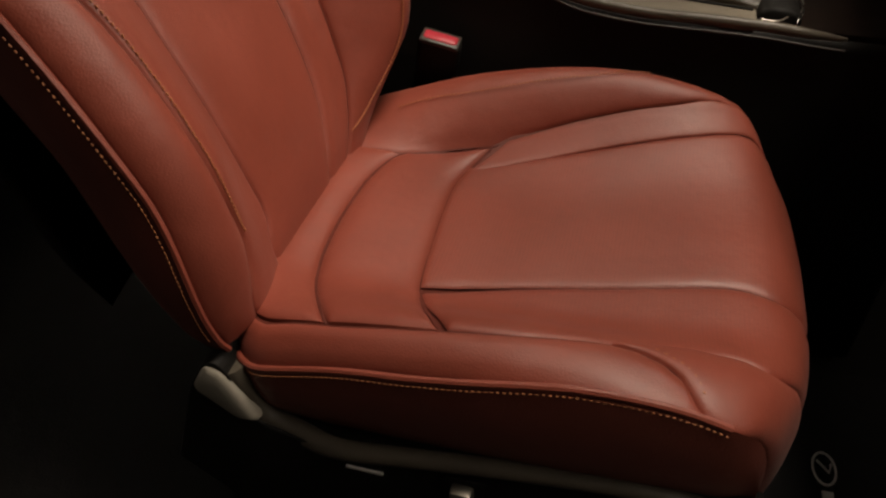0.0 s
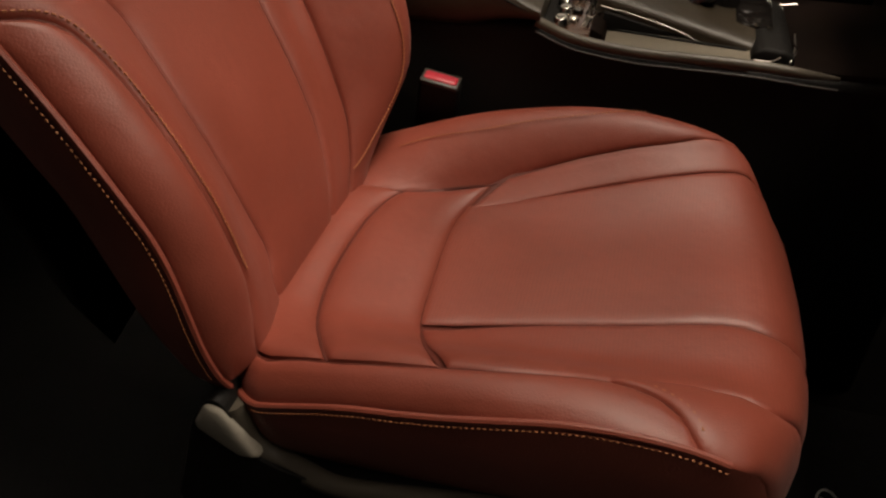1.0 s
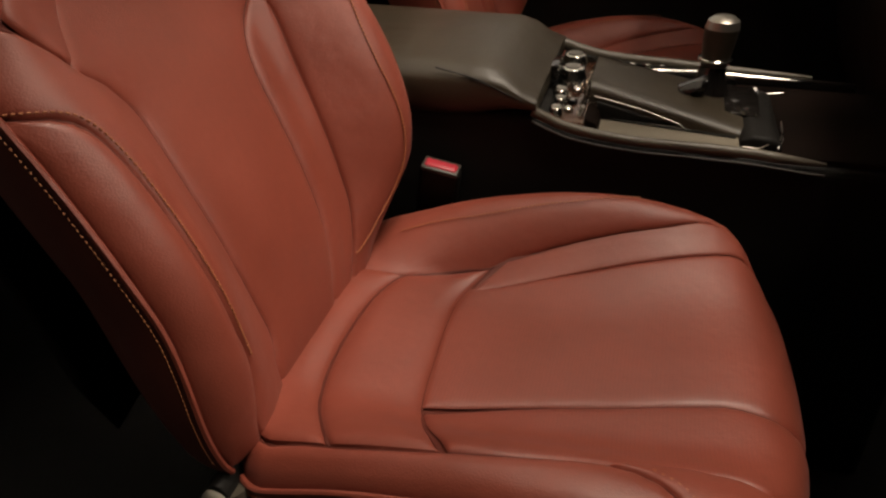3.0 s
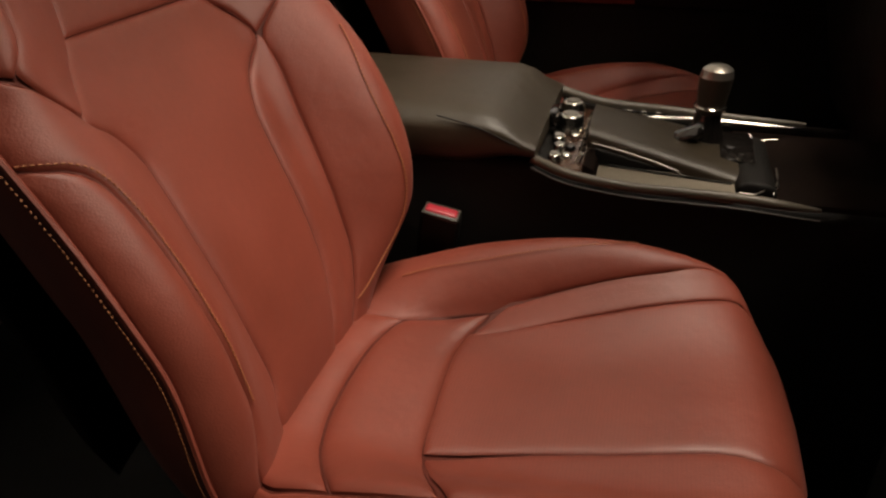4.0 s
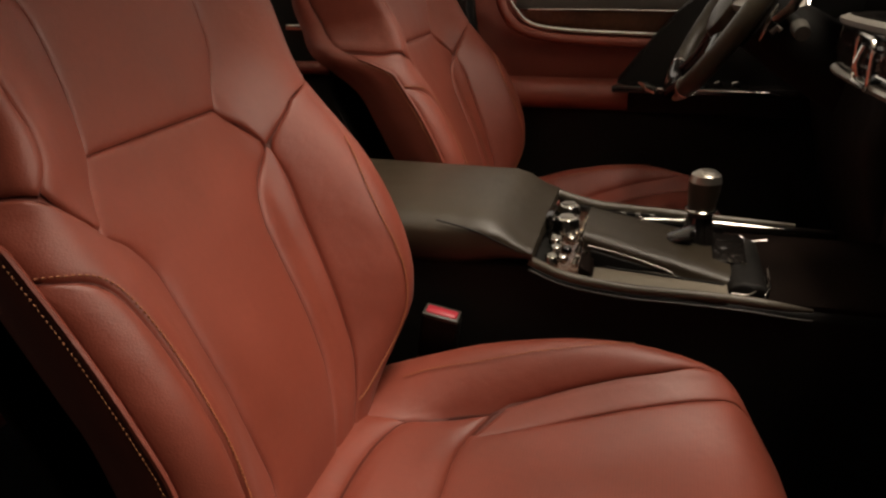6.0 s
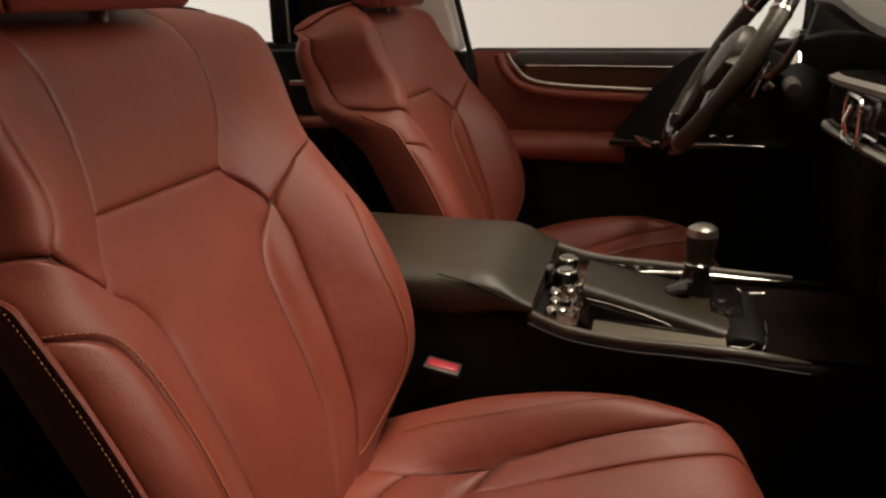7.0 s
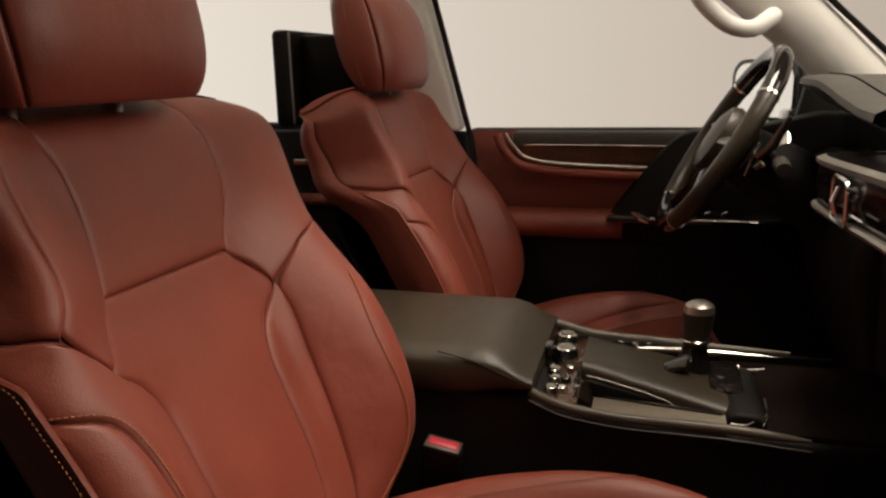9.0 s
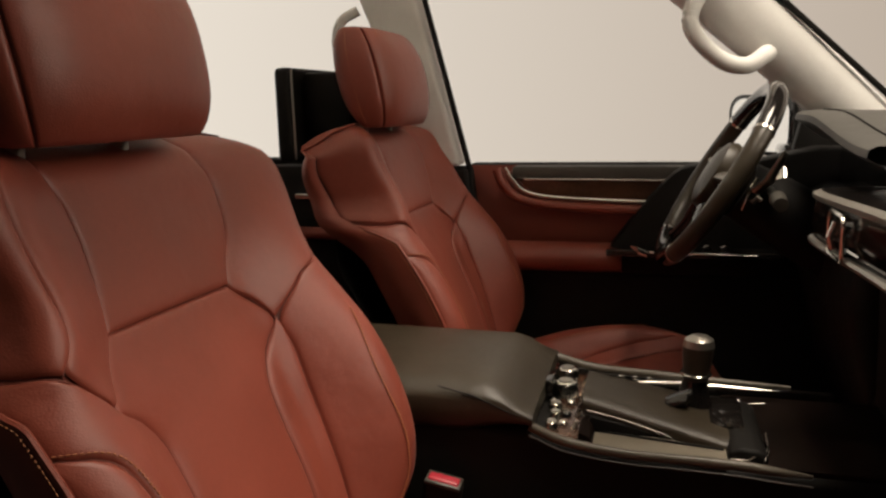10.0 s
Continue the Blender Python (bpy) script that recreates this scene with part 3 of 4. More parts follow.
passenger_seat = front_seat((0, 0.61, 0), "red leather front passenger seat with tan stitching and headrest")
driver_seat = copy_thing(passenger_seat, pose(0, 1.47, -0.014))
tagged(driver_seat, "red leather driver seat behind the steering wheel")


# ---- the car round the seats ----
def structure(name, bm, mat, label, flat=False):
    return tagged(part(name, bm, mat, None, label, flat), category=name.split("_")[0], kind="structure")


structure("ground", box(-14, 14, -9, 14, -0.72, -0.62, 0), concrete, "dark grey studio floor under the car", True)
structure("underbody", box(-1.9, 1.0, 0.32, 1.82, -0.62, 0.02, 0.03), black_plastic, "plain black underside of the car")
structure("floor", box(-1.9, 0.95, 0.22, 1.86, 0.02, 0.08, 0.01), carpet, "black carpeted car floor")
# backdrop glows by itself; its rear wrap is unseen, added for the mirror to reflect
structure("backdrop", sheet([[(x, y, z) for x, y in [(-13.7, -2.5), (-13.5, 0.0), (-12.9, 2.4), (-11.6, 4.3), (-9.8, 5.5)] + [(x, 7.5 - 0.02 * x * x) for x in range(-8, 15, 2)]] for z in (-0.62, 1, 3, 6)]), backdrop_glow, "pale studio backdrop behind the car, glowing in place of lamps on it")
structure("wall_behind", box(-14, 14, -9.2, -9, -0.62, 6, 0), studio_wall, "dark studio wall", True)
structure("wall_rear", box(-14.2, -14, -9, 8, -0.62, 6, 0), studio_wall, "dark studio wall", True)
structure("wall_front", box(14, 14.2, -9, 8, -0.62, 6, 0), studio_wall, "dark studio wall", True)
structure("door_sill", prism([(0.16, -0.15), (0.30, -0.15), (0.30, 0.10), (0.27, 0.12), (0.20, 0.11), (0.16, 0.06)], "x", -0.85, 0.85, 0.01), black_plastic, "black plastic door sill")

# roof, unseen, with an opening added to shape the overhead light on the seats
ROOF = [(-1.9, 1.30), (-1.2, 1.36), (-0.5, 1.385), (-0.02, 1.37), (0.16, 1.33)]


def roof_sheet(x0, x1, y0, y1):
    rows = []
    for i in range(9):
        x = x0 + (x1 - x0) * i / 8
        z = spline([(p[0], p[1]) for p in ROOF], x)[0]
        rows.append([(x, y0 + (y1 - y0) * k / 8, z - 0.25 * abs((y0 + (y1 - y0) * k / 8 - 1.04) / 0.85) ** 4 * 0.2) for k in range(9)])
    bm = sheet(rows)
    bmesh.ops.solidify(bm, geom=bm.faces[:], thickness=-0.03)
    return bm


bm = bmesh.new()
for spec in ((-1.9, -0.21, 0.28, 1.80), (-0.21, 0.06, 0.28, 0.36), (-0.21, 0.06, 1.36, 1.80), (0.06, 0.16, 0.28, 1.80)):
    piece = roof_sheet(*spec)
    me = bpy.data.meshes.new("roof_piece")
    piece.to_mesh(me)
    piece.free()
    bm.from_mesh(me)
    bpy.data.meshes.remove(me)
structure("ceiling", bm, headliner, "pale fabric headliner with an opening added to let light in")

# driver's side pillars
a_low, a_high = Vector((0.50, 1.66, 0.908)), Vector((0.04, 1.62, 1.333))
pillar = thing("windscreen_pillar", "pale cloth-covered windscreen pillar with a grab handle", "pillar", kind="structure")
ring = []
for i in range(9):
    u = i / 8
    c = a_low.lerp(a_high, u)
    w = 0.048 + 0.03 * u
    d = (a_high - a_low).normalized()
    side = Vector((d.z, 0, -d.x)).normalized()
    ring.append([c + side * (w * math.cos(a)) + Vector((0, 0.045 * math.sin(a), 0)) for a in [2 * math.pi * k / 16 for k in range(16)]])
part("pillar_cover", loft(ring), headliner, pillar)
seal = [p + Vector((0.040, -0.03, 0.043)) for p in (a_low, a_low.lerp(a_high, 0.5), a_high)]
part("glass_seal", tube(seal, 0.006, 8), black_plastic, pillar, "black rubber windscreen seal")
part("grab_handle", tube(curve([(0.115, 1.60, 1.25), (0.088, 1.57, 1.20), (0.092, 1.55, 1.155), (0.143, 1.55, 1.103), (0.190, 1.56, 1.090), (0.222, 1.585, 1.108), (0.240, 1.625, 1.12)], 26), [0.024] + [0.0165] * 22 + [0.019, 0.022, 0.026], 12), headliner, pillar, "pale moulded grab handle")

b_pillar = thing("door_pillar", "pale upper and black lower door pillar with a seat belt", "pillar", kind="structure")
part("upper_cover", prism([(-0.68, 1.33), (-0.532, 1.33), (-0.418, 0.885), (-0.50, 0.885)], "y", 1.72, 1.79, 0.012, 3), headliner, b_pillar)
part("lower_cover", prism([(-0.50, 0.883), (-0.40, 0.883), (-0.30, 0.09), (-0.50, 0.09)], "y", 1.72, 1.79, 0.012, 3), black_plastic, b_pillar)
part("door_seal", tube([(-0.515, 1.735, 1.33), (-0.455, 1.735, 1.10), (-0.40, 1.735, 0.885), (-0.38, 1.735, 0.70)], 0.007, 8), black_plastic, b_pillar)
part("seat_belt", prism([(-0.585, 1.17), (-0.545, 1.17), (-0.50, 0.5), (-0.54, 0.5)], "y", 1.708, 1.7105, 0), black_leather, b_pillar)
part("belt_loop", tube(curve([(-0.655, 1.71, 1.25), (-0.695, 1.70, 1.225), (-0.708, 1.70, 1.17), (-0.69, 1.70, 1.11)], 16), 0.012, 10), headliner, b_pillar, "pale belt anchor loop")

# driver's door
door = thing("door_1", "driver's door trimmed in red leather, dark wood and chrome", "car door", kind="structure", at=(0, 0, -0.010))
part("door_shell", prism([(-0.42, 0.08), (0.62, 0.08), (0.62, 0.87), (0.30, 0.895), (-0.42, 0.895)], "y", 1.80, 1.86, 0.012), black_plastic, door)
upper = []
for i in range(9):
    z = 0.62 + (0.892 - 0.62) * i / 8
    upper.append([(-0.415 + 1.0 * k / 12, 1.775 + 0.02 * ((i - 4) / 4) ** 2 + 0.006 * math.sin(k), z) for k in range(13)])
part("door_card", sheet(upper), leather, door, "red leather door card")
part("sill_ledge", box(-0.30, 0.62, 1.752, 1.80, 0.862, 0.892, 0.008), dash_soft, door)
part("wood_inlay", prism(curve([(-0.285, 0.862), (-0.255, 0.835), (-0.18, 0.822), (0.0, 0.816), (0.3, 0.808), (0.3, 0.862), (0.0, 0.864), (-0.2, 0.866)], 40), "y", 1.748, 1.778, 0.003), wood, door, "dark glossy wood inlay")
part("chrome_strip", tube(curve([(-0.315, 1.745, 0.889), (-0.297, 1.743, 0.862), (-0.262, 1.743, 0.832), (-0.18, 1.743, 0.819), (0.0, 1.743, 0.812), (0.3, 1.743, 0.803)], 40), 0.0045, 8), chrome, door)
part("chrome_line", tube([(-0.27, 1.745, 0.862), (-0.1, 1.744, 0.862), (0.3, 1.744, 0.858)], 0.0022, 6), chrome, door)
part("red_roll", tube(curve([(-0.335, 1.748, 0.885), (-0.318, 1.744, 0.85), (-0.275, 1.742, 0.815), (-0.18, 1.742, 0.80), (0.0, 1.742, 0.793), (0.3, 1.742, 0.785)], 40), 0.011, 10), leather, door, "padded red leather roll")
arm = []
for i in range(14):
    u = i / 13
    x = -0.40 + 0.36 * u
    arm.append([(x, 1.745 - 0.055 * math.sin(a) ** 0.8, 0.682 - 0.034 * math.cos(a)) for a in [math.pi * k / 10 for k in range(11)]])
part("armrest", sheet(arm), leather, door, "padded red leather armrest")
part("switch_plate", prism([(-0.075, 1.66), (0.45, 1.655), (0.45, 1.715), (-0.05, 1.715)], "z", 0.700, 0.716, 0.004), gloss_black, door, "gloss black window switch panel")
for i, x in enumerate((0.06, 0.095, 0.13, 0.165)):
    part("window_switch", prism([(x, 0.714), (x + 0.022, 0.714), (x + 0.018, 0.728), (x + 0.004, 0.722)], "y", 1.672, 1.692, 0.002), gloss_black, door)
    # chrome sliver put in as the glint on each switch
    part("switch_glint", tube([(x + 0.003, 1.676, 0.7235), (x + 0.014, 1.676, 0.727)], 0.0016, 6), chrome, door)
part("switch_edge", tube([(0.02, 1.657, 0.712), (0.24, 1.655, 0.710)], 0.0018, 6), chrome, door)
part("door_lever", loft([[(-0.02 + 0.05 * u, 1.668 - 0.012 * math.sin(math.pi * u) + r * math.cos(a), 0.722 - 0.022 * u + r * math.sin(a)) for a in [2 * math.pi * k / 8 for k in range(8)]] for u, r in ((0, 0.003), (0.3, 0.009), (0.7, 0.008), (1, 0.003))]), chrome, door, "chrome door lever")
part("front_trim", prism(curve([(-0.09, 0.68), (-0.04, 0.75), (0.03, 0.84), (0.09, 0.893), (0.20, 0.90), (0.36, 0.935)], 20) + [(0.6, 0.93), (0.6, 0.648), (-0.09, 0.648)], "y", 1.712, 1.79, 0.008), black_plastic, door, "dark soft trim at the front of the door")
part("lower_card", box(-0.41, 0.60, 1.735, 1.80, 0.10, 0.650, 0.012), black_plastic, door)
part("pocket_line", tube([(-0.36, 1.745, 0.618), (0.3, 1.745, 0.612)], 0.005, 8), black_plastic, door)

mirror = thing("door_mirror", "black door mirror outside the driver's window", "mirror")
MC, MN = Vector((0.285, 2.03, 0.962)), Vector((-0.75, -0.66, 0.0)).normalized()
MU = Vector((-MN.y, MN.x, 0))


def mirror_ring(grow, deep):
    """A rounded ring across the mirror, deep metres in front of its middle."""
    return [MC + MU * (a * grow) + Vector((0, 0, b * grow)) + MN * deep for a, b in rounded(0, 0, 0.205, 0.150, 0.042, 7)]


part("mirror_shell", loft([mirror_ring(0.30, -0.085), mirror_ring(0.72, -0.070), mirror_ring(0.93, -0.040), mirror_ring(1.0, 0.0), mirror_ring(0.99, 0.012), mirror_ring(0.90, 0.013)]), body_paint, mirror)
part("mirror_glass", loft([mirror_ring(0.86, 0.012), mirror_ring(0.86, 0.016)]), mirror_silver, mirror, "pale reflecting mirror glass")
part("mirror_sail", prism([(0.31, 0.87), (0.44, 0.87), (0.41, 1.0), (0.35, 1.05)], "y", 1.80, 1.83, 0.006), black_plastic, mirror)
part("mirror_foot", prism([(0.30, 0.80), (0.45, 0.80), (0.40, 0.92), (0.31, 0.92)], "y", 1.86, 2.02, 0.01), body_paint, mirror)

# rear compartment behind the seats
rear_door = thing("door_2", "rear door with a black trim ledge under the window", "car door", kind="structure")
part("door_shell", box(-1.70, -0.52, 1.80, 1.86, 0.08, 0.90, 0.012), black_plastic, rear_door)
part("door_card", box(-1.69, -0.53, 1.755, 1.80, 0.12, 0.885, 0.014), black_plastic, rear_door)
part("red_roll", tube([(-1.6, 1.745, 0.72), (-1.1, 1.742, 0.715), (-0.6, 1.742, 0.71)], 0.016, 10), leather, rear_door)
part("door_lever", box(-0.86, -0.80, 1.738, 1.756, 0.80, 0.815, 0.004), chrome, rear_door, "chrome door lever")
rear_pillar = tagged(part("rear_pillar", prism([(-1.75, 0.89), (-1.62, 0.89), (-1.60, 1.33), (-1.70, 1.33)], "y", 1.74, 1.80, 0.015), headliner, None, "pale rear roof pillar"), category="pillar", kind="structure")
structure("wall_tailgate", box(-1.95, -1.9, 0.28, 1.82, 0.02, 1.0, 0.02), black_plastic, "black trim across the tail of the cabin")
rear_seat = thing("rear_seat", "dark rear bench seat behind the front seats", "car seat")
part("bench_cushion", box(-1.45, -0.95, 0.35, 1.72, 0.26, 0.46, 0.05, 4), leather, rear_seat)
part("bench_back", prism([(-1.45, 0.44), (-1.34, 0.44), (-1.52, 0.92), (-1.62, 0.92)], "y", 0.35, 1.72, 0.035, 4), leather, rear_seat)

screen = thing("rear_seat_screen", "black entertainment screen hung behind the driver's headrest", "screen")
part("screen_case", box(-0.695, -0.66, 1.34, 1.66, 0.925, 1.108, 0.010, 3), black_plastic, screen)
part("bezel_edge", tube([(-0.657, 1.344, 0.93), (-0.657, 1.342, 1.103)], 0.0022, 6), silver, screen)
part("bezel_line", tube([(-0.657, 1.493, 0.96), (-0.657, 1.495, 1.10)], 0.002, 6), silver, screen)
part("screen_arm", box(-0.665, -0.56, 1.40, 1.56, 0.95, 1.10, 0.012), black_plastic, screen)

# ---- centre console ----
console = thing("centre_console", "black centre console with a padded armrest and wood tray", "console")
body = [(-0.62, 0.08), (0.38, 0.08), (0.38, 0.566), (0.23, 0.566), (0.0, 0.572), (-0.08, 0.58), (-0.13, 0.60), (-0.62, 0.60)]
part("console_body", prism(body, "y", 0.905, 1.175, 0.012, 3), black_plastic, console)
lid = []
for i in range(25):
    u = i / 24
    x = -0.66 + 0.540 * u
    top = 0.668 - 0.006 * u - 0.036 * smooth(0.84, 1.0, u) ** 2
    ring = []
    for side, pz in [(math.copysign(abs(math.cos(a)) ** 0.45, math.cos(a)), math.copysign(abs(math.sin(a)) ** 0.55, math.sin(a))) for a in [2 * math.pi * k / 40 for k in range(40)]]:
        low = 0.582 + 0.022 * smooth(0.8, 1.0, u)
        mid, half = (top + low) / 2, (top - low) / 2
        ring.append((x + 0.012 * pz * (1 - u), 1.04 + side * (0.146 - 0.004 * (pz > 0.6)), mid + pz * half))
    lid.append(ring)
part("armrest_lid", loft(lid), black_leather, console, "padded black leather armrest lid")
part("lid_seam", tube(curve([(-0.25, 0.901, 0.654), (-0.20, 0.896, 0.645), (-0.16, 0.8945, 0.630), (-0.122, 0.896, 0.614)], 16), 0.0012, 6), black_plastic, console)
part("lid_latch", box(-0.122, -0.110, 1.02, 1.07, 0.606, 0.628, 0.004), gloss_black, console)
near_rail = curve([(-0.125, 0.902, 0.607), (-0.077, 0.902, 0.589), (-0.004, 0.902, 0.580), (0.066, 0.902, 0.579), (0.134, 0.902, 0.578), (0.190, 0.902, 0.574), (0.225, 0.902, 0.572)], 30)
part("near_rail", tube(near_rail, [0.0066] * 22 + [0.0066 - 0.0006 * i for i in range(8)], 10), satin_rail, console, "satin grey console rail")
part("near_rail_line", tube([(x, y - 0.006, z - 0.011) for x, y, z in near_rail], 0.0015, 6), grey_plastic, console)
far_rail = curve([(-0.125, 1.178, 0.612), (-0.053, 1.178, 0.596), (0.072, 1.178, 0.590), (0.24, 1.178, 0.585)], 24)
part("far_rail", tube(far_rail, [0.009] * 14 + [0.009 - 0.0006 * i for i in range(10)], 10), satin_rail, console)
part("far_chrome", tube([(-0.015, 1.140, 0.586), (0.02, 1.147, 0.588), (0.075, 1.152, 0.589), (0.13, 1.150, 0.589), (0.22, 1.151, 0.588)], [0.0012, 0.0045, 0.005, 0.0052, 0.0015], 10), chrome, console)
side = [(-0.118, 0.565), (0.30, 0.565), (0.30, 0.583), (0.072, 0.588), (-0.053, 0.594), (-0.118, 0.606)]
part("far_trim", prism(side, "y", 1.166, 1.177, 0.002), gloss_black, console, "gloss black strip under the rail")
part("tray_floor", prism([(-0.055, 0.913), (0.128, 0.909), (0.128, 0.965), (-0.045, 0.99)], "z", 0.566, 0.580, 0.003), tray_grey, console, "grey lined tray")
spine = []
for i in range(15):
    u = i / 14
    x = -0.062 + 0.195 * u
    top, low = 0.624 - 0.034 * u, 0.598 - 0.026 * u
    middle, half = 1.045 - 0.022 * u, 0.064 + 0.018 * u
    spine.append([(x, middle - half * math.copysign(abs(math.cos(a)) ** 0.5, math.cos(a)), low + (top - low) * abs(math.sin(a)) ** 0.5) for a in [math.pi * k / 18 for k in range(19)]])
part("shifter_spine", sheet(spine), black_leather, console, "padded black leather shifter surround")
part("spine_chrome", tube([(-0.055, 0.972, 0.607), (-0.02, 0.968, 0.602), (0.02, 0.961, 0.595), (0.055, 0.955, 0.586), (0.064, 0.953, 0.580)], 0.0008, 6), silver, console)
part("spine_seam", tube([(-0.055, 0.988, 0.6165), (0.02, 0.974, 0.604), (0.12, 0.954, 0.586)], 0.0008, 6), black_plastic, console)
# solid black strip stands for the shade inside the slot
part("slot_shade_strip", prism([(-0.05, 0.560), (0.07, 0.560), (0.06, 0.578), (-0.05, 0.603)], "y", 0.962, 0.970, 0.001), black_plastic, console)
part("spine_mark", box(0.015, 0.035, 0.959, 0.962, 0.574, 0.578, 0), white_mark, console)
part("wood_panel", prism([(-0.118, 0.915), (-0.052, 0.915), (-0.052, 1.165), (-0.118, 1.165)], "z", 0.570, 0.590, 0.004), wood, console, "dark glossy wood panel")
part("front_panel", prism([(0.135, 0.915), (0.36, 0.915), (0.36, 1.165), (0.135, 1.165)], "z", 0.560, 0.573, 0.004), dark_wood, console, "dark veneered front panel")
part("gate_plate", prism([(0.105, 0.99), (0.155, 0.985), (0.16, 1.10), (0.105, 1.10)], "z", 0.572, 0.594, 0.006), gloss_black, console, "gloss black shifter gate")
for x, y, z in ((0.135, 0.99, 0.597), (0.15, 0.985, 0.596), (0.14, 1.005, 0.597)):
    part("gate_stud", tube([(x, y, z - 0.004), (x, y, z)], 0.0035, 8), chrome, console)
part("tray_step", tube([(-0.03, 0.962, 0.5815), (0.05, 0.949, 0.5815), (0.124, 0.938, 0.5815)], 0.0016, 6), black_plastic, console)
part("tray_end", prism([(-0.062, 0.565), (-0.040, 0.565), (-0.046, 0.592), (-0.062, 0.600)], "y", 0.914, 1.02, 0.003), dark_wood, console, "dark wood end of the tray")
part("cup_cover", prism([(0.128, 0.566), (0.176, 0.566), (0.178, 0.582), (0.166, 0.590), (0.140, 0.592), (0.128, 0.586)], "y", 0.922, 1.098, 0.006, 3), black_plastic, console, "black cup holder cover")
part("cover_rim", tube(curve([(0.178, 0.975, 0.584), (0.179, 0.94, 0.584), (0.172, 0.921, 0.580), (0.172, 0.920, 0.572)], 16), 0.0009, 6), chrome, console)
part("cover_lip", tube(curve([(0.132, 0.920, 0.578), (0.150, 0.9195, 0.578), (0.160, 0.9195, 0.584)], 10), 0.0009, 6), silver, console)
# cup holder edge, drawn as a thin silver line for its glints
part("cup_edge_glint", tube(curve([(0.135, 0.925, 0.577), (0.16, 0.93, 0.577), (0.178, 0.95, 0.580), (0.182, 1.0, 0.583)], 14), 0.001, 6), silver, console)
part("front_line", tube([(0.158, 1.115, 0.5765), (0.195, 1.115, 0.5815)], 0.001, 6), chrome, console)


def control_knob(x, y, r, h):
    prof = [(r, 0), (r, h * 0.55), (r * 0.93, h * 0.62), (r * 0.85, h * 0.95), (r * 0.75, h), (0.0005, h)]
    knob = loft([[(x + a * math.cos(2 * math.pi * k / 20), y + a * math.sin(2 * math.pi * k / 20), 0.588 + b) for k in range(20)] for a, b in prof])
    k = part("control_knob", knob, chrome, console, "chrome control knob")
    part("knob_cap", tube([(x, y, 0.588 + h), (x, y, 0.5895 + h)], r * 0.55, 16), silver, k)


for x, y, r, h in ((-0.098, 1.125, 0.019, 0.026), (-0.094, 1.062, 0.020, 0.027), (-0.102, 0.995, 0.011, 0.018), (-0.098, 0.968, 0.009, 0.016), (-0.100, 0.938, 0.010, 0.014)):
    control_knob(x, y, r, h)
for i in range(10):
    x, y = -0.070 + 0.009 * (i % 2), 0.945 + 0.021 * i
    part("toggle_switch", tube([(x, y, 0.588), (x + 0.001, y, 0.594), (x + 0.004, y, 0.602)], [0.006, 0.004, 0.0035], 8), chrome, console, "small chrome toggle")
for i, (x, y) in enumerate(((-0.083, 1.094), (-0.110, 1.094), (-0.083, 1.030), (-0.111, 1.030), (-0.084, 0.985), (-0.086, 0.953))):
    part("button_stud", tube([(x, y, 0.589), (x, y, 0.596), (x, y, 0.598)], [0.0075, 0.0068, 0.004], 10), gloss_black if i % 3 == 1 else chrome, console, "small round console button")
for i in range(3):
    part("side_toggle", box(-0.02 + 0.022 * i, -0.01 + 0.022 * i, 1.150, 1.158, 0.590, 0.597, 0.002), chrome, console)

shifter = thing("gear_shifter", "black leather gear shifter with a satin cap on the console", "gear shifter")
prof = [(0.028, 0.586), (0.026, 0.60), (0.020, 0.615), (0.0175, 0.632), (0.0195, 0.650), (0.0215, 0.668), (0.0222, 0.682), (0.020, 0.692), (0.013, 0.697), (0.0005, 0.698)]


def lathe(prof, cx, cy, lean=0.0, n=20, squash=1.0):
    z0 = prof[0][1]
    return loft([[(cx + lean * (z - z0) + r * math.cos(2 * math.pi * k / n), cy + squash * r * math.sin(2 * math.pi * k / n), z) for k in range(n)] for r, z in prof])


part("shifter_boot", lathe(prof[:4], 0.090, 1.06, 0.05), gloss_black, shifter)
grip = part("shifter_grip", lathe(prof[3:7], 0.0925, 1.06, 0.05), black_leather, shifter)
part("shifter_cap", lathe(prof[6:], 0.095, 1.06, 0.05), silver, shifter, "satin metal cap")
part("shifter_ring", tube([(0.0925 + 0.0205 * math.cos(a), 1.06 + 0.0205 * math.sin(a), 0.641) for a in [2 * math.pi * k / 24 for k in range(24)]], 0.002, 6, True), chrome, shifter)
part("shift_button", loft([[(0.050 + 0.036 * u, 1.035 + w * math.cos(a), 0.600 + 0.016 * u + 0.010 * math.sin(a)) for a in [2 * math.pi * k / 12 for k in range(12)]] for u, w in ((0, 0.010), (0.15, 0.017), (0.8, 0.019), (1, 0.012))]), gloss_black, shifter, "dark metal lever guard")

# belt buckle
buckle = thing("seatbelt_buckle", "black seat belt buckle with a red release button", "buckle")
bk = Matrix.Translation((-0.239, 0.872, 0.512)) @ Euler((radians(12), radians(10), 0)).to_matrix().to_4x4()
case = box(-0.027, 0.027, -0.011, 0.011, -0.085, 0.022, 0.006, 3)
bmesh.ops.transform(case, matrix=bk, verts=case.verts)
part("buckle_case", case, black_plastic, buckle)
press = box(-0.022, 0.022, -0.0085, 0.0085, 0.012, 0.0265, 0.004, 3)
bmesh.ops.transform(press, matrix=bk, verts=press.verts)
part("release_button", press, red_plastic, buckle, "red release button")
rim = box(-0.0245, 0.0245, -0.0125, 0.0125, 0.018, 0.0245, 0.002)
bmesh.ops.transform(rim, matrix=bk, verts=rim.verts)
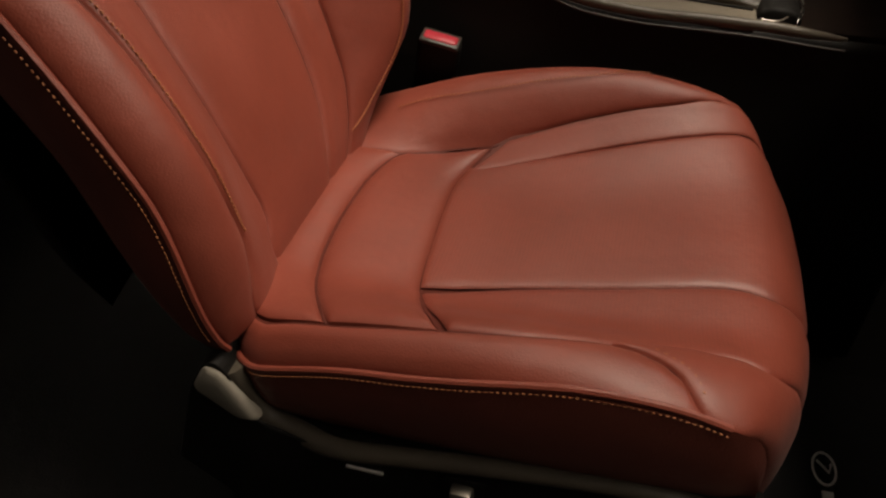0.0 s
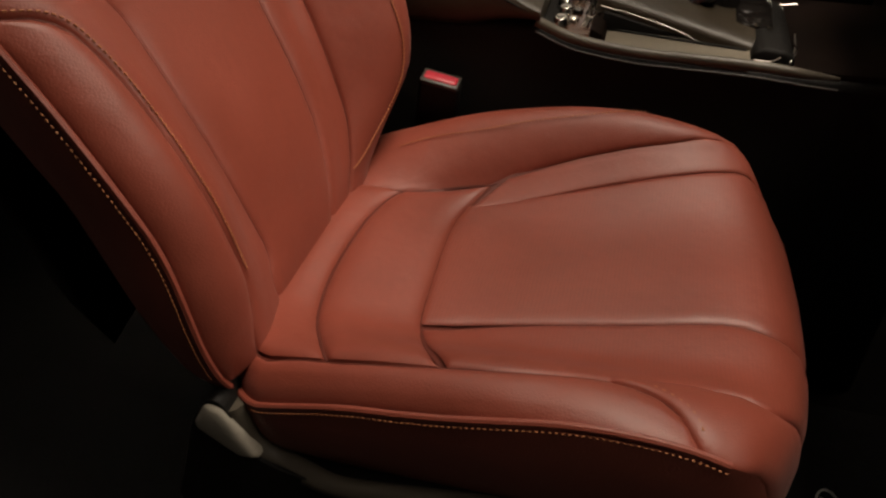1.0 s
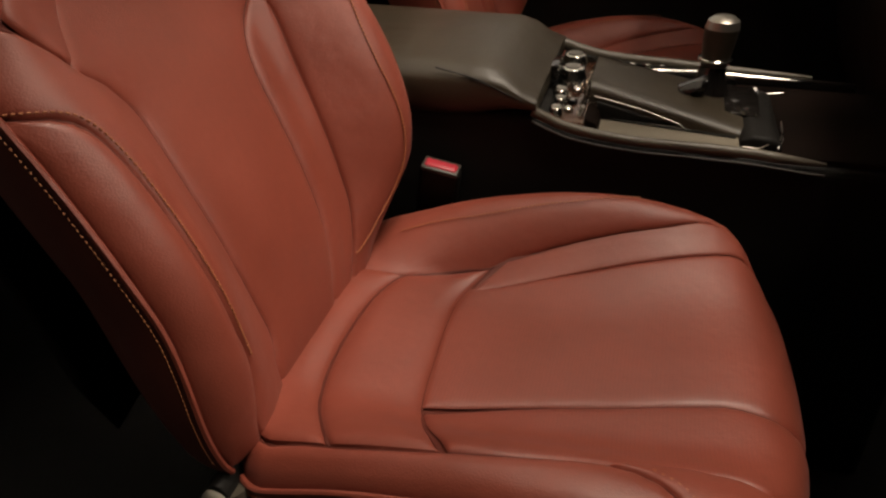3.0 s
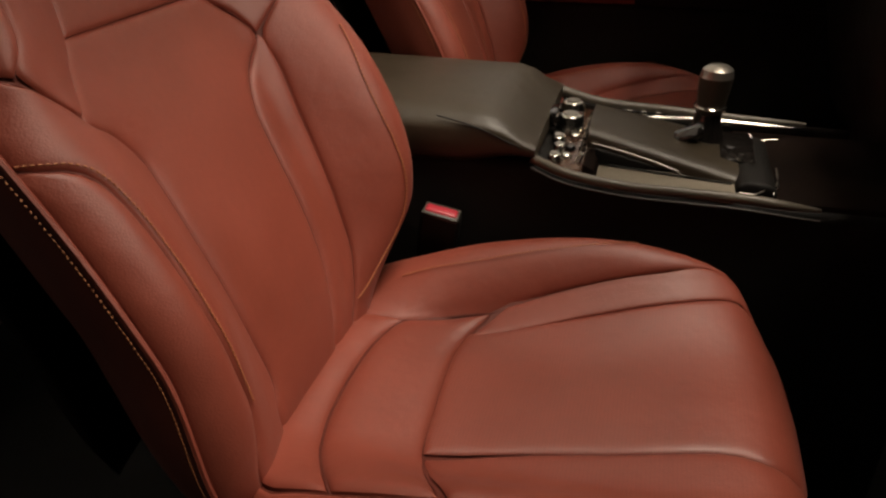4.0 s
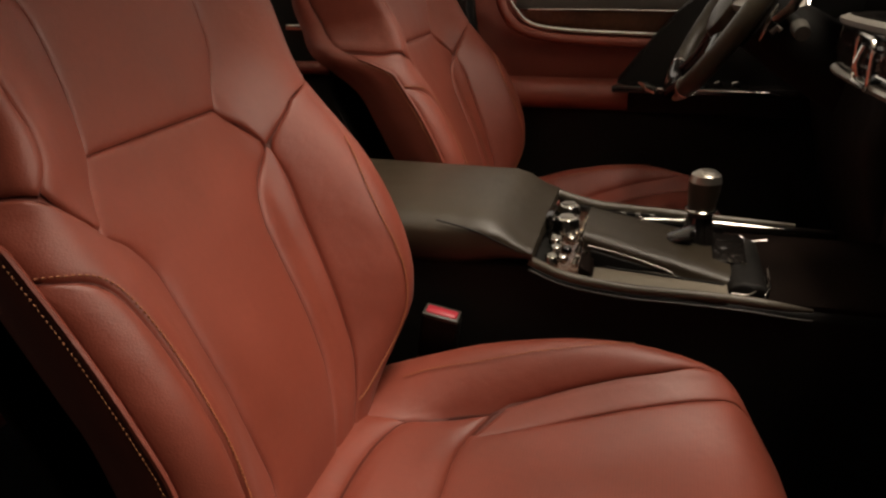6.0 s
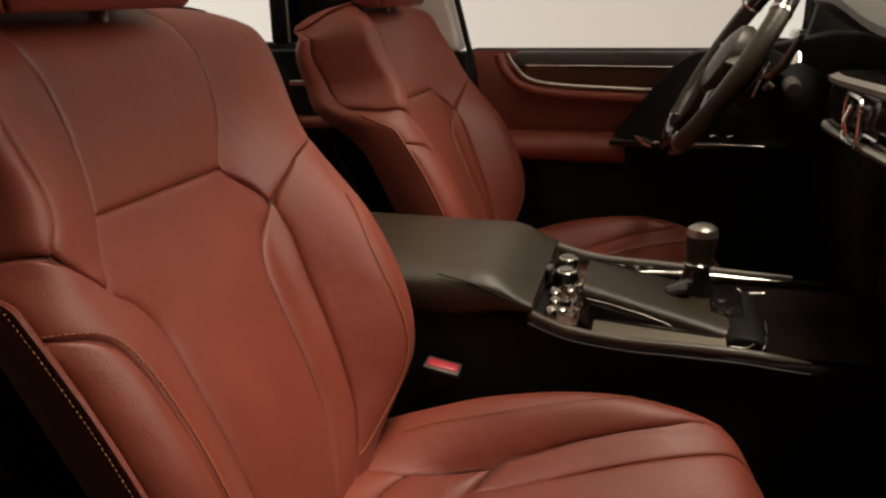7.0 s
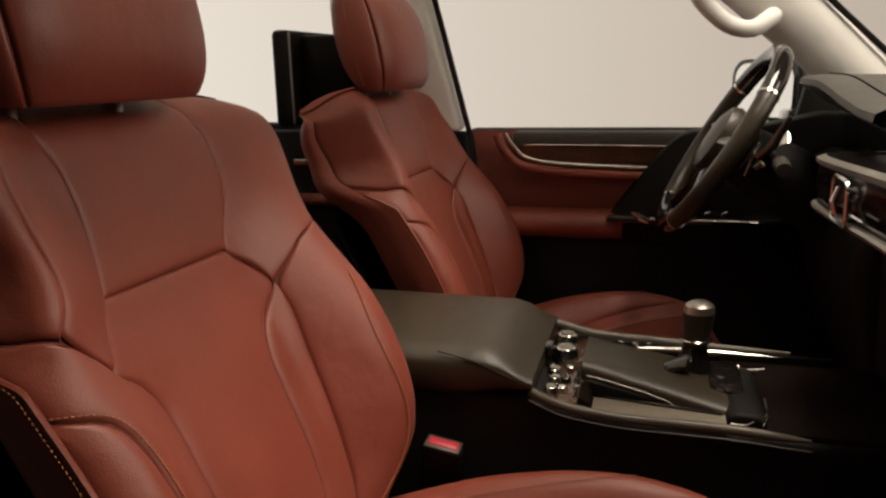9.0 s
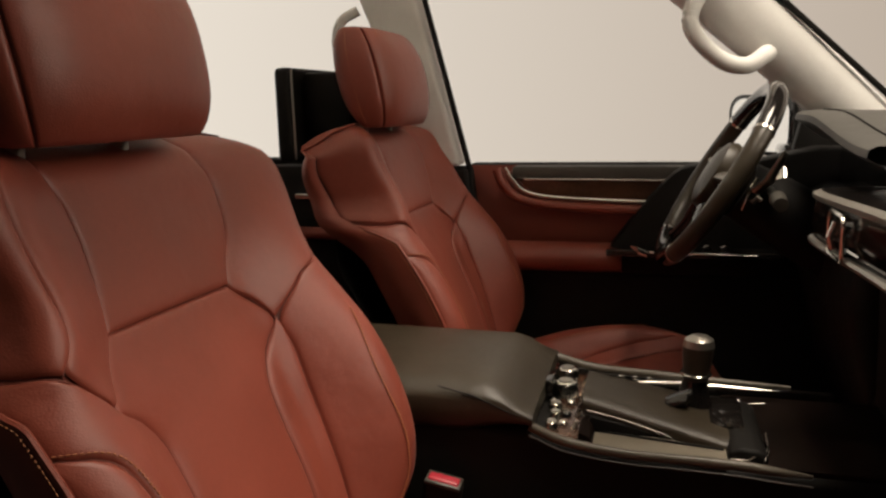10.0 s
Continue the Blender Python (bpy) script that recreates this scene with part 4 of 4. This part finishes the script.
part("button_rim", rim, grey_plastic, buckle)
part("buckle_stalk", tube([(-0.25, 0.885, 0.10), (-0.255, 0.88, 0.30), (-0.245, 0.876, 0.44)], 0.012, 8), black_plastic, buckle)

# ---- dashboard ----
dash = thing("dashboard", "dark grey dashboard with gloss vents and chrome edging", "dashboard")
section = [(0.42, 0.80), (0.41, 0.86), (0.42, 0.90), (0.46, 0.935), (0.62, 0.93), (0.95, 0.90), (0.95, 0.30), (0.45, 0.30), (0.36, 0.55)]
part("dash_body", prism(section, "y", 0.30, 1.74, 0.02, 3), black_plastic, dash)
hood = []
for i in range(25):
    u = i / 24
    y = 1.03 + 0.64 * u
    z = 0.966 + 0.036 * smooth(0.0, 0.6, u) - 0.03 * smooth(0.86, 1.0, u)
    x = 0.287 - 0.008 * math.sin(math.pi * u) + 0.05 * smooth(0.85, 1.0, u)
    hood.append([(0.40, y, z - 0.05), (x + 0.012, y, z - 0.022), (x, y, z - 0.014), (x + 0.002, y, z - 0.004), (x + 0.012, y, z + 0.001), (x + 0.05, y, z + 0.003), (x + 0.16, y, z), (x + 0.32, y, z - 0.03), (x + 0.58, y, 0.92)])
part("instrument_hood", sheet(hood), dash_soft, dash, "soft grey instrument hood")
part("hood_seam", tube([(r[5][0], r[5][1], r[5][2] + 0.001) for r in hood], 0.0014, 6), black_plastic, dash)
part("instrument_recess", box(0.39, 0.42, 1.05, 1.68, 0.78, 0.955, 0.01), gloss_black, dash)
part("instrument_binnacle", prism([(0.33, 0.79), (0.315, 0.83), (0.37, 0.86), (0.42, 0.85), (0.42, 0.79)], "y", 1.06, 1.68, 0.01), black_plastic, dash)
screen_hood = loft([[(0.272 + 0.30 * u + 0.02 * a * a + 0.05 * h * (u == 0), 0.90 + 0.215 * a * (1 - 0.2 * u), 0.885 + 0.078 * (1 - abs(a) ** 6) * h) for a, h in [(-1, 0), (-0.98, 0.5), (-0.92, 0.9), (-0.6, 1), (0, 1), (0.6, 1), (0.92, 0.9), (0.98, 0.5), (1, 0)]] for u in (0, 0.25, 0.5, 1.0)])
part("centre_hood", screen_hood, dash_soft, dash, "soft grey centre hood")
vent_line = curve([(0.275, 1.125, 0.855), (0.243, 1.105, 0.862), (0.238, 1.06, 0.862), (0.240, 0.95, 0.866), (0.245, 0.80, 0.872), (0.25, 0.60, 0.878)], 40)
part("vent_housing", sheet([[Vector(p) + Vector((dx, 0, dz)) for p in vent_line] for dx, dz in ((0.10, 0.045), (0.02, 0.040), (0.004, 0.030), (0.0, 0.0), (0.006, -0.022), (0.02, -0.032), (0.09, -0.04))]), gloss_black, dash, "gloss black vent panel")
part("vent_upper_chrome", sheet([[Vector(p) + Vector((dx, 0, dz)) for p in vent_line] for dx, dz in ((0.010, 0.031), (-0.001, 0.033), (-0.001, 0.039), (0.010, 0.043))]), silver, dash, "satin chrome upper edge")
part("vent_ledge", sheet([[Vector(p) + Vector((dx, 0, dz)) for p in vent_line] for dx, dz in ((0.010, 0.042), (0.03, 0.045), (0.09, 0.046))]), gloss_black, dash)
part("vent_lower_chrome", tube([Vector(p) + Vector((0.002, 0, -0.026)) for p in vent_line], 0.0055, 8), silver, dash, "satin chrome lower edge")
for y in (0.93, 0.66):
    ring = rounded(y, 0.868, 0.075, 0.052, 0.012)
    part("vent_frame", tube([(0.2365 if y > 0.7 else 0.243, a, b) for a, b in ring], 0.003, 8, True), chrome, dash, "chrome vent frame")
    for k in range(4):
        part("vent_slat", box(0.240, 0.250, y - 0.034, y + 0.034, 0.848 + 0.011 * k, 0.851 + 0.011 * k, 0.001), gloss_black, dash)
    part("vent_tab", tube([(0.234, y, 0.852), (0.230, y, 0.866), (0.236, y, 0.884)], 0.004, 8), chrome, dash)
part("clock_line", tube([(0.236, 0.862, 0.862), (0.238, 0.822, 0.862)], 0.0018, 6), chrome, dash)
stack = [(0.34, 0.83), (0.35, 0.78), (0.355, 0.70), (0.358, 0.60), (0.36, 0.555), (0.5, 0.555), (0.5, 0.83)]
part("centre_fascia", prism(stack, "y", 0.86, 1.19, 0.015, 3), black_plastic, dash)
for z in (0.785, 0.755, 0.72):
    part("stack_button", prism([(0.335, z), (0.330, z + 0.012), (0.352, z + 0.016), (0.356, z)], "y", 0.94, 1.00, 0.002), gloss_black, dash)
    part("stack_line", tube([(0.331, 0.945, z + 0.013), (0.331, 0.985, z + 0.013)], 0.0013, 6), silver, dash)
part("glove_box", prism([(0.32, 0.80), (0.30, 0.72), (0.34, 0.50), (0.48, 0.42), (0.55, 0.80)], "y", 0.34, 0.855, 0.03, 4), black_plastic, dash)
part("knee_panel", prism([(0.33, 0.80), (0.32, 0.70), (0.38, 0.46), (0.52, 0.40), (0.55, 0.80)], "y", 1.195, 1.73, 0.03, 4), black_plastic, dash)

# ---- steering wheel ----
wheel = thing("steering_wheel", "black leather steering wheel with gloss and silver trim", "steering wheel")
WC, WD = Vector((0.140, 1.47, 0.888)), Vector((0.515, 0, 0.857))
WN = Vector((-0.855, -0.045, 0.514)).normalized()
WY = WN.cross(WD).normalized()


def on_wheel(a, r, n=0.0):
    return WC + r * (math.sin(a) * WY + math.cos(a) * WD) + n * WN


def arc(a0, a1, r, n=24):
    return [on_wheel(a0 + (a1 - a0) * k / (n - 1), r) for k in range(n)]


part("rim_core", tube([on_wheel(2 * math.pi * k / 64, 0.180) for k in range(64)], 0.0172, 14, True), black_leather, wheel)
part("upper_rim", tube(arc(-0.95, 0.95, 0.180, 36), 0.0180, 14), gloss_black, wheel, "gloss black upper rim")
part("lower_rim", tube(arc(2.55, 3.73, 0.180, 24), 0.0180, 14), gloss_black, wheel, "gloss black lower rim")
for a in (-0.95, 0.95, 2.55, 3.73):
    part("rim_ring", tube(arc(a - 0.015, a + 0.015, 0.180, 3), 0.0187, 14), chrome, wheel)
hub = loft([[on_wheel(2 * math.pi * k / 28, r * (1 + 0.12 * math.cos(4 * math.pi * k / 28)), n) for k in range(28)] for r, n in ((0.04, -0.05), (0.056, -0.03), (0.062, 0.0), (0.056, 0.014), (0.038, 0.022), (0.001, 0.025))])
part("airbag_cover", hub, black_leather, wheel, "black leather hub cover")
for a in (math.pi / 2 - 0.1, -math.pi / 2 + 0.1, math.pi - 0.45, math.pi + 0.45):
    part("spoke", tube([on_wheel(a, 0.045, -0.01), on_wheel(a, 0.12, -0.012), on_wheel(a, 0.175, -0.002)], [0.024, 0.015, 0.012], 10, flat=0.6), silver if abs(a) < 2 else gloss_black, wheel, "silver spoke" if abs(a) < 2 else "gloss black spoke")
for a in (-1.25, 1.25):
    part("shift_paddle", tube([on_wheel(a * 1.15, 0.10, -0.055), on_wheel(a, 0.13, -0.058), on_wheel(a * 0.75, 0.16, -0.052)], [0.009, 0.011, 0.006], 10, flat=0.4), silver, wheel, "silver shift paddle")
column = thing("steering_column", "black steering column cowl with stalk levers", "steering column")
part("column_trim", tube([(0.203, 1.405, 0.890), (0.190, 1.40, 0.862), (0.180, 1.398, 0.832)], [0.004, 0.006, 0.004], 8), chrome, column, "bright metal trim beside the column")
part("column_badge", loft([[(0.224 + 0.022 * u + 0.003 * math.cos(a), 1.40 + 0.01 * math.sin(a), 0.889 + 0.012 * u + (0.004 + 0.005 * u) * math.sin(a)) for a in [2 * math.pi * k / 10 for k in range(10)]] for u in (0.0, 0.3, 0.8, 1.0)]), chrome, column)
part("lower_trim", tube([(0.196, 1.40, 0.846), (0.205, 1.398, 0.856), (0.210, 1.396, 0.850)], 0.005, 8), silver, column)
part("cowl", tube([WC - 0.05 * WN, WC - 0.12 * WN, WC - 0.30 * WN], [0.055, 0.062, 0.07], 16), black_plastic, column)
for sgn in (-1, 1):
    base = WC - 0.075 * WN + Vector((0.018, 0, 0.022))
    stalk = part("stalk", tube(curve([base, base + Vector((0.0, sgn * 0.09, 0.0)), base + Vector((0.005, sgn * 0.155, -0.01))], 8), [0.008] * 6 + [0.012, 0.011], 10), black_plastic, column)
    part("stalk_tip", tube([base + Vector((0.004, sgn * 0.150, -0.008)), base + Vector((0.005, sgn * 0.185, -0.014))], [0.014, 0.012], 12), grey_plastic, stalk, "grey stalk end")

# ---- floor mat with its badge ----
mat_thing = thing("floor_mat", "black floor mat with a pale badge in the footwell", "floor mat")
part("mat", prism(rounded(0.48, 0.62, 0.55, 0.50, 0.06), "z", 0.081, 0.090, 0.003), carpet, mat_thing)
part("badge_ring", tube([(0.322 + 0.014 * math.cos(a), 0.690 + 0.025 * math.sin(a), 0.0925) for a in [2 * math.pi * k / 28 for k in range(28)]], 0.0016, 6, True), white_mark, mat_thing, "pale oval badge")
part("badge_stroke", tube([(0.314, 0.701, 0.0925), (0.328, 0.684, 0.0925), (0.331, 0.699, 0.0925)], 0.0016, 6), white_mark, mat_thing)
for i in range(4):
    part("badge_bar", box(0.316, 0.330, 0.640 - 0.026 * i, 0.656 - 0.026 * i, 0.089, 0.0925, 0.001), white_mark, mat_thing)
